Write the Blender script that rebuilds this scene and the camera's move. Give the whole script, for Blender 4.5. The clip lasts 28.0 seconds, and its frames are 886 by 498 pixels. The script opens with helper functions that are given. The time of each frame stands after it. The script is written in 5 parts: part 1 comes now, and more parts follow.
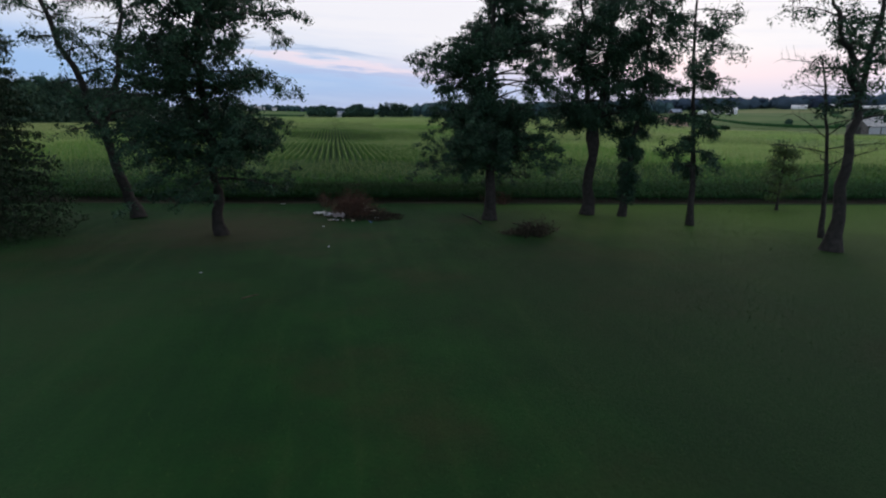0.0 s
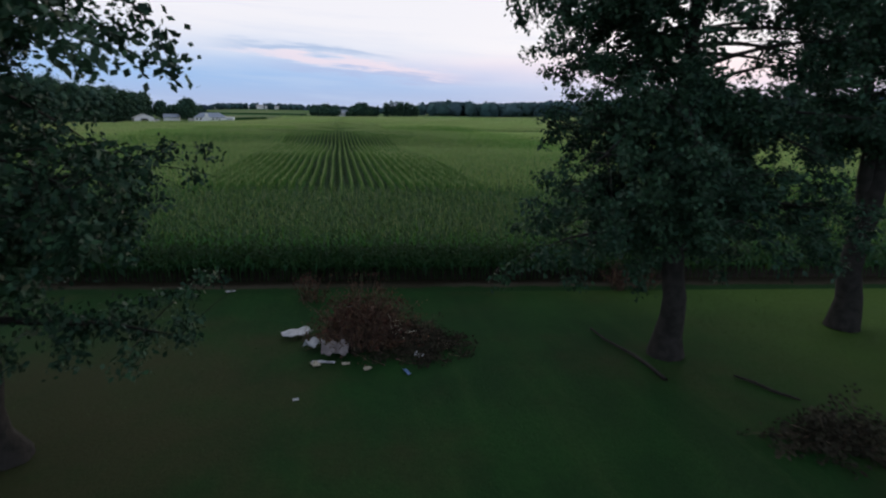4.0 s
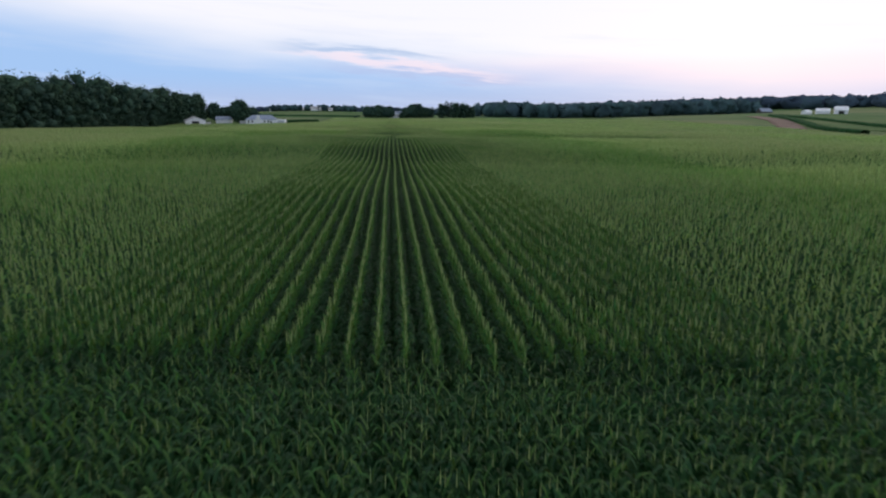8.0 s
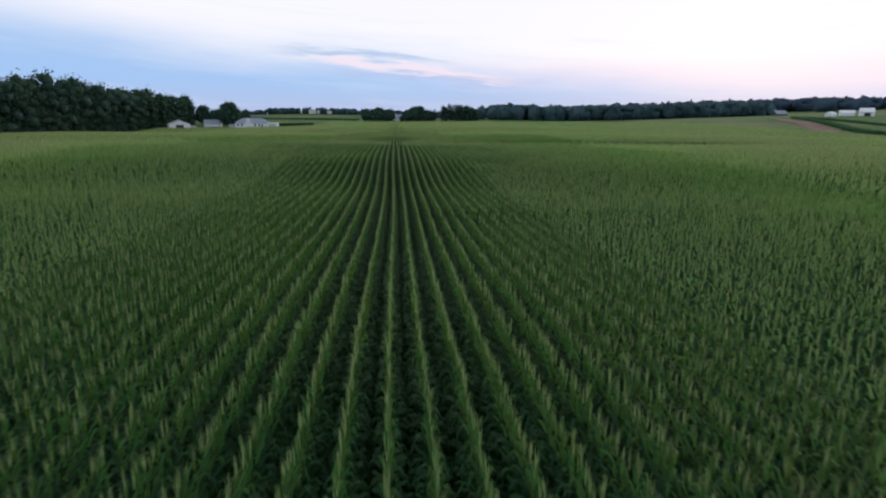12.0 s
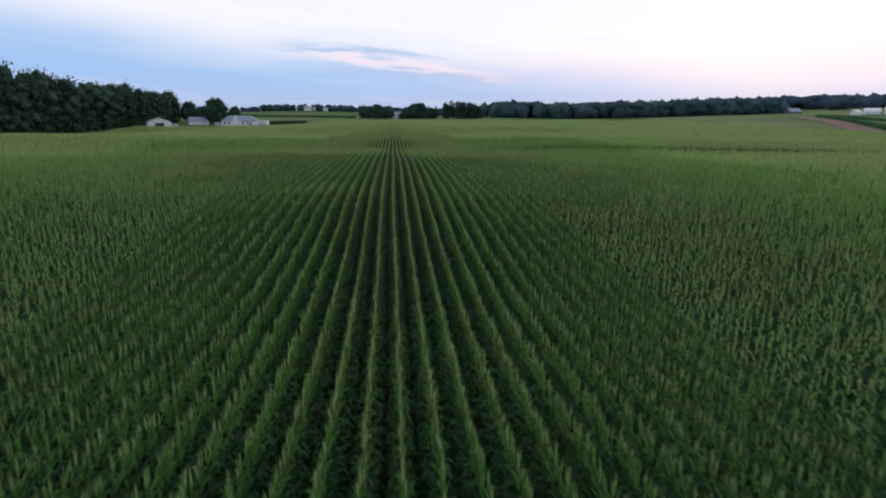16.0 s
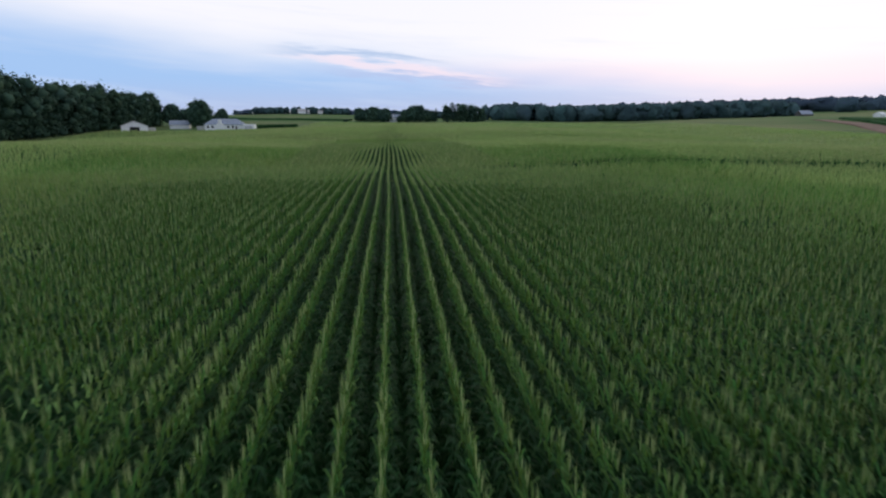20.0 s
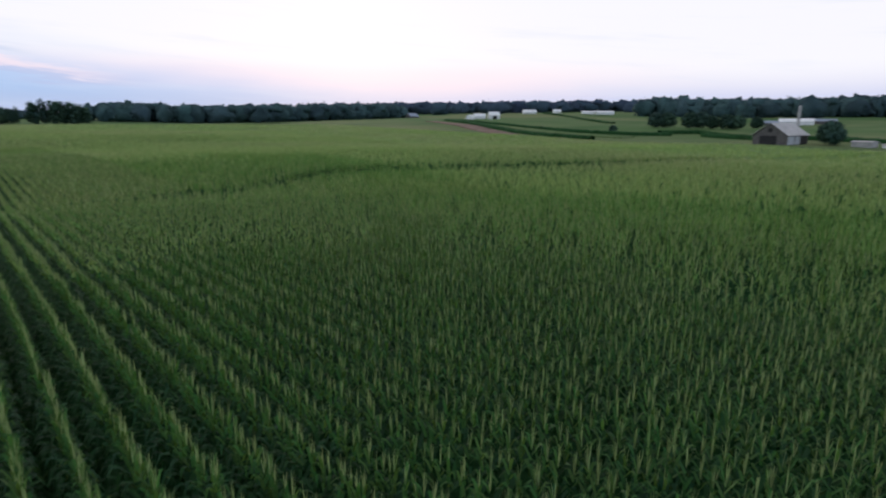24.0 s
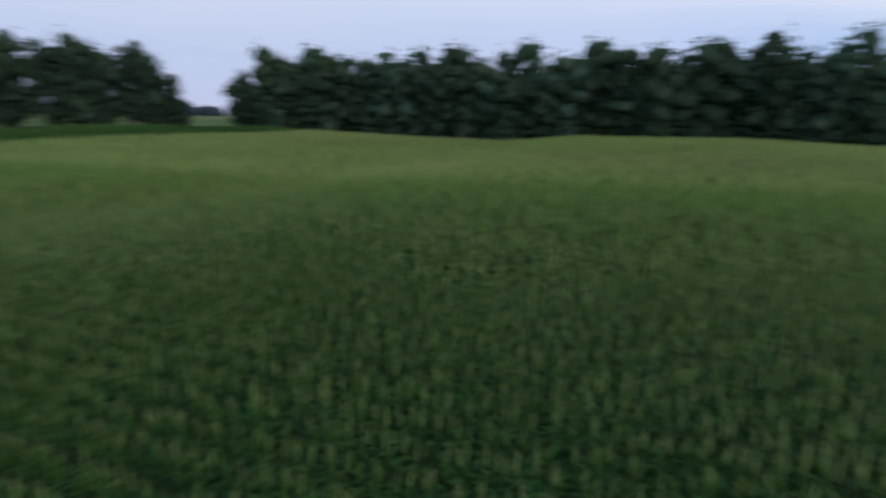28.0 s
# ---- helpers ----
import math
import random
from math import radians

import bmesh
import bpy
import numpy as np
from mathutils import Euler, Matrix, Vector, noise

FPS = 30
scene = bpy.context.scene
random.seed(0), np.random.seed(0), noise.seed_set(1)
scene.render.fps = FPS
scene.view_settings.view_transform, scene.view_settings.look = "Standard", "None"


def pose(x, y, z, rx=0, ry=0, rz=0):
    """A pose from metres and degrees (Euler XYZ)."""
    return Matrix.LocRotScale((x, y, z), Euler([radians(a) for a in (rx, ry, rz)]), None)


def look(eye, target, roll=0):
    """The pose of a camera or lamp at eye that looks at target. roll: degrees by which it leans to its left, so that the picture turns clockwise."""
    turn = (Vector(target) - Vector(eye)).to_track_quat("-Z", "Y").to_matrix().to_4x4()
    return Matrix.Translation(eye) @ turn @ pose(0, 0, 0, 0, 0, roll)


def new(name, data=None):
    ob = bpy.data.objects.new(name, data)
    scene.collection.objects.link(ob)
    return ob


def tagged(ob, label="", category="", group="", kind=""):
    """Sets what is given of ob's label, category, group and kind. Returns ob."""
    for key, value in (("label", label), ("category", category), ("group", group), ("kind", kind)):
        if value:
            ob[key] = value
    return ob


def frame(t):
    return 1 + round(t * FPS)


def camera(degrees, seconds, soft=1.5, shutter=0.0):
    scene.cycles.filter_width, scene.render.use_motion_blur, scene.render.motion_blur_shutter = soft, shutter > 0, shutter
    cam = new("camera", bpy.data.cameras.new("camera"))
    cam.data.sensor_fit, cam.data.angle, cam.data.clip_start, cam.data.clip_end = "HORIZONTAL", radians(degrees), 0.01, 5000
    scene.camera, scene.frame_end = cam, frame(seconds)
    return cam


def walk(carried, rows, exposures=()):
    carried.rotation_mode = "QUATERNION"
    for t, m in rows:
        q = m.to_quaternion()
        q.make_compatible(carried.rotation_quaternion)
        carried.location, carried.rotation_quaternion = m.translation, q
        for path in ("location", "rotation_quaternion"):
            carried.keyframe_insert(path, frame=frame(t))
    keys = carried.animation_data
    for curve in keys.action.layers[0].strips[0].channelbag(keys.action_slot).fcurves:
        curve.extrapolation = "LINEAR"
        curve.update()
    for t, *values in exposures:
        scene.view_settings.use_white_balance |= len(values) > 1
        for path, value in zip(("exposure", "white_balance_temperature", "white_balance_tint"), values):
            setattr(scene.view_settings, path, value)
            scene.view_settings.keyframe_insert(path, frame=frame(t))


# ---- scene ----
cam = camera(76.2, 28.0, soft=2.15, shutter=0.3)
EXPOSURES = [(0.0, 0.03), (4.5, 0.03), (7.0, 0.12), (26.4, 0.12), (28.0, 0.08)]
PATH = [
    (0, -0.61, 1.11, 7.26, 76.64, -0.40, -10.57),
    (0.5, -0.49, 3.91, 7.26, 76.65, -0.42, -10.53),
    (1, -0.37, 6.70, 7.26, 76.66, -0.44, -10.49),
    (1.5, -0.25, 9.49, 7.27, 76.66, -0.46, -10.44),
    (2, -0.13, 12.29, 7.27, 76.67, -0.48, -10.40),
    (2.5, 0.00, 15.08, 7.27, 76.68, -0.50, -10.36),
    (4.5, -0.33, 27.23, 7.71, 76.50, -0.50, -10.19),
    (4.7, -0.37, 28.53, 7.76, 76.50, -0.42, -10.30),
    (4.8, -0.39, 29.18, 7.79, 76.50, -0.38, -10.20),
    (4.9, -0.41, 29.83, 7.81, 76.50, -0.34, -9.70),
    (5, -0.43, 30.48, 7.84, 76.50, -0.30, -8.19),
    (5.1, -0.44, 31.17, 7.87, 76.45, -0.24, -4.70),
    (5.2, -0.46, 31.85, 7.90, 76.40, -0.18, -2.10),
    (5.3, -0.49, 32.54, 7.93, 76.36, -0.12, -0.70),
    (5.4, -0.51, 33.22, 7.96, 76.31, -0.06, 0.40),
    (5.5, -0.53, 33.91, 7.99, 76.26, -0.00, 0.91),
    (6, -0.64, 37.45, 8.13, 76.29, -0.30, 0.74),
    (6.1, -0.66, 38.19, 8.14, 76.29, -0.30, -0.20),
    (6.2, -0.67, 38.92, 8.16, 76.28, -0.30, -2.30),
    (6.3, -0.69, 39.65, 8.18, 76.27, -0.30, -4.60),
    (6.4, -0.71, 40.39, 8.20, 76.27, -0.30, -5.10),
    (6.5, -0.73, 41.12, 8.22, 76.26, -0.30, -5.08),
    (7, -0.73, 44.91, 8.25, 76.38, -0.30, -5.19),
    (7.5, -0.63, 48.79, 8.23, 76.43, -0.30, -5.05),
    (8, -0.45, 52.71, 8.20, 76.56, -0.30, -5.04),
    (8.5, -0.24, 56.63, 8.20, 76.65, -0.20, -4.98),
    (9, -0.02, 60.54, 8.21, 76.70, -0.30, -5.01),
    (9.5, 0.23, 64.43, 8.22, 76.65, -0.30, -4.98),
    (10, 0.47, 68.33, 8.21, 76.70, -0.20, -4.86),
    (10.5, 0.74, 72.20, 8.16, 76.79, -0.30, -4.86),
    (11, 1.03, 76.03, 8.06, 76.79, -0.30, -4.83),
    (11.5, 1.27, 79.84, 7.91, 76.82, -0.30, -4.80),
    (12, 1.48, 83.62, 7.74, 76.88, -0.20, -4.83),
    (12.5, 1.51, 87.49, 7.65, 76.88, -0.20, -4.89),
    (14.5, 1.44, 103.61, 7.96, 76.79, -0.20, -5.25),
    (15, 1.28, 107.56, 8.09, 76.70, -0.20, -5.25),
    (15.5, 1.00, 111.44, 8.19, 76.68, -0.30, -5.16),
    (16, 0.52, 115.32, 8.25, 76.59, -0.30, -5.01),
    (16.5, 0.08, 119.24, 8.25, 76.58, -0.40, -4.98),
    (17, -0.21, 123.19, 8.23, 76.61, -0.40, -5.04),
    (17.5, -0.36, 127.16, 8.18, 76.61, -0.40, -5.10),
    (18, -0.43, 131.06, 8.12, 76.61, 0.00, -5.04),
    (18.5, -0.42, 134.86, 8.09, 76.64, 0.00, -5.13),
    (19, -0.33, 138.56, 8.09, 76.76, 0.00, -5.19),
    (19.5, -0.22, 142.24, 8.13, 76.81, -0.12, -5.25),
    (20, -0.05, 146.00, 8.22, 76.87, -0.24, -5.33),
    (20.5, 0.09, 149.94, 8.36, 76.84, -0.20, -5.27),
    (21, 0.24, 154.01, 8.53, 76.76, -0.20, -5.27),
    (21.5, 0.31, 157.63, 8.59, 76.72, -0.15, -5.22),
    (23.5, 0.06, 169.41, 8.16, 77.80, -0.40, -14.45),
    (23.6, -0.02, 169.60, 8.16, 77.68, -0.40, -21.50),
    (23.7, -0.10, 169.78, 8.15, 77.56, -0.40, -29.00),
    (23.8, -0.17, 169.97, 8.14, 77.44, -0.40, -35.00),
    (23.9, -0.25, 170.15, 8.14, 77.32, -0.40, -39.00),
    (24, -0.33, 170.34, 8.13, 77.20, -0.40, -41.20),
    (24.2, -0.37, 170.47, 8.15, 77.16, -0.40, -43.20),
    (24.5, -0.43, 170.66, 8.17, 77.10, -0.40, -44.25),
    (25, -0.23, 170.90, 8.19, 77.00, -0.40, -44.44),
    (25.5, 0.28, 171.43, 8.19, 77.15, -0.40, -44.98),
    (26, 1.09, 172.21, 8.15, 77.30, -0.40, -45.12),
    (26.2, 1.29, 172.50, 8.14, 77.20, -0.40, -45.00),
    (26.3, 1.39, 172.64, 8.14, 77.15, -0.40, -44.30),
    (26.4, 1.49, 172.79, 8.14, 77.10, -0.40, -41.50),
    (26.5, 1.59, 172.93, 8.14, 77.05, -0.40, -34.60),
    (26.6, 1.69, 173.07, 8.13, 77.00, -0.40, -26.40),
    (26.7, 1.79, 173.22, 8.13, 76.95, -0.40, -17.50),
    (26.8, 1.89, 173.36, 8.13, 76.90, -0.40, -8.80),
    (26.9, 1.99, 173.51, 8.12, 76.85, -0.40, 1.20),
    (27, 2.09, 173.65, 8.12, 76.80, -0.40, 11.50),
    (27.1, 2.15, 173.72, 8.12, 76.80, -0.40, 22.30),
    (27.2, 2.21, 173.79, 8.12, 76.80, -0.40, 32.00),
    (27.3, 2.27, 173.86, 8.12, 76.80, -0.40, 42.20),
    (27.4, 2.33, 173.93, 8.12, 76.80, -0.40, 52.00),
    (27.5, 2.39, 174.00, 8.12, 76.80, -0.40, 60.30),
    (27.6, 2.45, 174.07, 8.12, 76.80, -0.40, 69.50),
    (27.7, 2.51, 174.14, 8.12, 76.80, -0.40, 80.20),
    (27.8, 2.57, 174.21, 8.12, 76.80, -0.40, 90.90),
    (27.9, 2.63, 174.28, 8.12, 76.80, -0.40, 100.80),
    (28, 2.69, 174.35, 8.12, 76.80, -0.40, 110.90),
]
walk(cam, [(t, pose(*p)) for t, *p in PATH], EXPOSURES)

# ---- light ----
def lin(r, g, b):
    """Linear colour from 0-255 screen values."""
    return tuple(((c / 255 + 0.055) / 1.055) ** 2.4 if c > 10 else c / 255 / 12.92 for c in (r, g, b)) + (1.0,)


SUN_AZ, SUN_EL = radians(32), radians(7)     # beside the rows, just above the far woods


class Nodes:
    """Short forms for building a node tree."""
    def __init__(self, tree):
        self.t = tree
        tree.nodes.clear()

    def add(self, kind):
        return self.t.nodes.new(kind)

    def link(self, a, b):
        self.t.links.new(a, b)

    def put(self, socket, value):
        if hasattr(value, "is_output"):
            self.t.links.new(value, socket)
        else:
            socket.default_value = value

    def math(self, op, a, b=0.0, c=0.0):
        n = self.t.nodes.new("ShaderNodeMath")
        n.operation = op
        for i, v in enumerate((a, b, c)):
            self.put(n.inputs[i], v)
        return n.outputs[0]

    def step(self, v, lo, hi, a=0.0, b=1.0):
        n = self.t.nodes.new("ShaderNodeMapRange")
        n.interpolation_type = "SMOOTHSTEP"
        for i, x in enumerate((v, lo, hi, a, b)):
            self.put(n.inputs[i], x)
        return n.outputs[0]

    def mix(self, f, a, b):
        n = self.t.nodes.new("ShaderNodeMix")
        n.data_type = "RGBA"
        self.put(n.inputs[0], f)
        self.put(n.inputs[6], a)
        self.put(n.inputs[7], b)
        return n.outputs[2]

    def noise(self, vec, scale, detail=4.0, rough=0.55):
        n = self.t.nodes.new("ShaderNodeTexNoise")
        if vec is not None:
            self.put(n.inputs["Vector"], vec)
        n.inputs["Scale"].default_value = scale
        n.inputs["Detail"].default_value = detail
        n.inputs["Roughness"].default_value = rough
        return n.outputs["Fac"]

    def combine(self, x, y, z):
        n = self.t.nodes.new("ShaderNodeCombineXYZ")
        for i, v in enumerate((x, y, z)):
            self.put(n.inputs[i], v)
        return n.outputs[0]


def make_world():
    world = bpy.data.worlds.new("dusk_sky")
    world.use_nodes = True
    scene.world = world
    n = Nodes(world.node_tree)
    co = n.add("ShaderNodeTexCoord")
    sep = n.add("ShaderNodeSeparateXYZ")
    n.link(co.outputs["Generated"], sep.inputs[0])
    x, y, z = sep.outputs
    az = n.math("ARCTAN2", x, y)
    el = n.math("ARCSINE", z)
    deg_az, deg_el = n.math("MULTIPLY", az, 57.2958), n.math("MULTIPLY", el, 57.2958)
    # soft cloud layers, stretched along the horizon
    wide = n.noise(n.combine(n.math("MULTIPLY", az, 1.3), n.math("MULTIPLY", el, 7.0), 3.1), 1.4, 4.0)
    streak = n.noise(n.combine(n.math("MULTIPLY", az, 2.6), n.math("MULTIPLY", n.math("ADD", el, n.math("MULTIPLY", az, 0.06)), 34.0), 8.4), 1.5, 5.0, 0.6)
    torn = n.noise(n.combine(n.math("MULTIPLY", az, 9.0), n.math("MULTIPLY", n.math("ADD", el, n.math("MULTIPLY", az, 0.06)), 70.0), 1.7), 1.2, 5.0, 0.6)
    # the bright veil hangs lower towards the sunset
    edge = n.math("MINIMUM", n.math("MAXIMUM", n.math("MULTIPLY_ADD", deg_az, -0.10, 5.2), 0.9), 9.0)
    veil = n.math("SUBTRACT", n.math("ADD", deg_el, n.math("MULTIPLY", n.math("SUBTRACT", wide, 0.5), 5.5)), edge)
    white = n.step(veil, -3.6, 3.0)
    blue = n.mix(n.step(deg_el, 0.2, 3.6), lin(178, 194, 230), lin(163, 197, 242))
    blue = n.mix(n.math("MULTIPLY", n.step(streak, 0.46, 0.66), 0.35), blue, lin(196, 214, 244))
    bright = n.mix(n.step(deg_el, 0.6, 5.2), lin(206, 208, 240), lin(247, 246, 254))
    glow = n.math("MULTIPLY", n.step(n.math("ABSOLUTE", n.math("SUBTRACT", deg_el, 3.8)), 2.4, 0.3), n.step(n.math("ABSOLUTE", n.math("SUBTRACT", deg_az, 30.0)), 42.0, 8.0))
    bright = n.mix(n.math("MULTIPLY", glow, 0.55), bright, lin(252, 226, 240))
    bright = n.mix(n.math("MULTIPLY", n.step(streak, 0.50, 0.75), 0.35), bright, lin(222, 228, 248))
    sky = n.mix(white, blue, bright)
    # one torn slate cloud with a pink rim under it
    ragged = n.math("ADD", n.math("MULTIPLY", n.math("SUBTRACT", torn, 0.5), 1.6), n.math("MULTIPLY", n.math("SUBTRACT", streak, 0.5), 2.2))
    v0 = n.math("ADD", n.math("SUBTRACT", deg_el, n.math("MULTIPLY_ADD", deg_az, -0.062, 5.5)), ragged)
    slate = n.math("MULTIPLY", n.step(n.math("ABSOLUTE", v0), 0.62, 0.02), n.step(n.math("ABSOLUTE", n.math("ADD", deg_az, 2.5)), 10.5, 3.0))
    v1 = n.math("ADD", n.math("SUBTRACT", deg_el, n.math("MULTIPLY_ADD", deg_az, -0.10, 4.62)), ragged)
    rim = n.math("MULTIPLY", n.step(n.math("ABSOLUTE", v1), 0.50, 0.08), n.step(n.math("ABSOLUTE", n.math("SUBTRACT", deg_az, 1.0)), 14.0, 4.0))
    v2 = n.math("ADD", n.math("SUBTRACT", deg_el, n.math("MULTIPLY_ADD", deg_az, -0.06, 3.9)), n.math("MULTIPLY", ragged, 1.4))
    under = n.math("MULTIPLY", n.step(n.math("ABSOLUTE", v2), 0.55, 0.10), n.step(n.math("ABSOLUTE", n.math("SUBTRACT", deg_az, 4.0)), 13.0, 5.0))
    sky = n.mix(n.math("MULTIPLY", under, 0.40), sky, lin(176, 186, 228))
    sky = n.mix(n.math("MULTIPLY", rim, 0.70), sky, lin(252, 232, 242))
    sky = n.mix(n.math("MULTIPLY", slate, 0.62), sky, lin(152, 182, 224))
    # the sky behind the walk is a plain evening blue
    back = n.step(n.math("COSINE", n.math("SUBTRACT", az, 0.3)), 0.25, -0.45)
    sky = n.mix(n.math("MULTIPLY", back, 0.8), sky, n.mix(n.step(el, 0.0, 0.35), lin(200, 208, 240), lin(202, 220, 248)))
    # dusk: the sky dims overhead and away from the sunset
    dim = n.math("MULTIPLY", n.step(el, 0.30, 1.1, 1.0, 0.50), n.step(n.math("COSINE", n.math("SUBTRACT", az, 0.3)), -0.2, -0.95, 1.0, 0.95))
    air = n.add("ShaderNodeTexSky")
    air.sky_type = "NISHITA"
    air.sun_disc = False
    air.sun_elevation, air.sun_rotation = SUN_EL, SUN_AZ
    hue = n.add("ShaderNodeBackground")
    n.link(sky, hue.inputs[0])
    n.link(n.math("MULTIPLY", dim, 0.93), hue.inputs[1])
    day = n.add("ShaderNodeBackground")
    n.link(air.outputs[0], day.inputs[0])
    day.inputs[1].default_value = 0.003
    both = n.add("ShaderNodeAddShader")
    n.link(hue.outputs[0], both.inputs[0])
    n.link(day.outputs[0], both.inputs[1])
    out = n.add("ShaderNodeOutputWorld")
    n.link(both.outputs[0], out.inputs[0])


make_world()
sun = new("sun", bpy.data.lights.new("sun", "SUN"))
sun.data.energy, sun.data.angle, sun.data.color = 0.50, radians(14), (1.0, 0.80, 0.66)
sun.matrix_world = look((0, 0, 60), (-math.sin(SUN_AZ) * 60, -math.cos(SUN_AZ) * 60, 60 - 60 * math.tan(SUN_EL)))


# ---- materials ----
def surface(name, dark, light, scale=2.0, rough=0.8, bump=0.3, fine=30.0, island=0.0, wide=None, wide_scale=0.05, metal=0.0, bump_d=0.02, sheen=0.3, trans=0.0, each=0.0):
    """Two scales of colour change, a fine bump, and optionally a change from piece to piece and a third colour in wide patches."""
    m = bpy.data.materials.new(name)
    m.use_nodes = True
    n = Nodes(m.node_tree)
    co = n.add("ShaderNodeTexCoord").outputs["Object"]
    f = n.step(n.noise(co, scale, 5.0), 0.32, 0.68)
    g = n.noise(co, fine, 4.0)
    col = n.mix(n.math("MULTIPLY_ADD", f, 0.7, n.math("MULTIPLY", g, 0.3)), dark + (1,), light + (1,))
    if wide:
        col = n.mix(n.step(n.noise(co, wide_scale, 4.0, 0.6), 0.40, 0.66), col, wide + (1,))
    if island:
        geo = n.add("ShaderNodeNewGeometry").outputs["Random Per Island"]
        hsv = n.add("ShaderNodeHueSaturation")
        n.put(hsv.inputs["Value"], n.math("MULTIPLY_ADD", geo, 2 * island, 1 - island))
        n.put(hsv.inputs["Hue"], n.math("MULTIPLY_ADD", n.math("FRACT", n.math("MULTIPLY", geo, 7.31)), 0.05, 0.475))
        n.link(col, hsv.inputs["Color"])
        col = hsv.outputs[0]
    if each:                                    # from one tree to the next
        own = n.add("ShaderNodeObjectInfo").outputs["Random"]
        hsv2 = n.add("ShaderNodeHueSaturation")
        n.put(hsv2.inputs["Value"], n.math("MULTIPLY_ADD", own, 2 * each, 1 - each))
        n.put(hsv2.inputs["Hue"], n.math("MULTIPLY_ADD", n.math("FRACT", n.math("MULTIPLY", own, 5.7)), 0.04, 0.48))
        n.link(col, hsv2.inputs["Color"])
        col = hsv2.outputs[0]
    b = n.add("ShaderNodeBsdfPrincipled")
    n.link(col, b.inputs["Base Color"])
    n.put(b.inputs["Roughness"], n.math("MULTIPLY_ADD", g, 0.25, rough - 0.12))
    b.inputs["Metallic"].default_value = metal
    b.inputs["Specular IOR Level"].default_value = sheen
    if bump:
        k = n.add("ShaderNodeBump")
        k.inputs["Strength"].default_value = bump
        k.inputs["Distance"].default_value = bump_d
        n.link(g, k.inputs["Height"])
        n.link(k.outputs[0], b.inputs["Normal"])
    out = n.add("ShaderNodeOutputMaterial")
    last = b.outputs[0]
    if trans:                                   # light that passes through a thin leaf
        tl = n.add("ShaderNodeBsdfTranslucent")
        n.link(n.mix(0.35, col, (0.22, 0.34, 0.05, 1)), tl.inputs[0])
        both = n.add("ShaderNodeMixShader")
        both.inputs[0].default_value = trans
        n.link(last, both.inputs[1])
        n.link(tl.outputs[0], both.inputs[2])
        last = both.outputs[0]
    n.link(last, out.inputs[0])
    return m


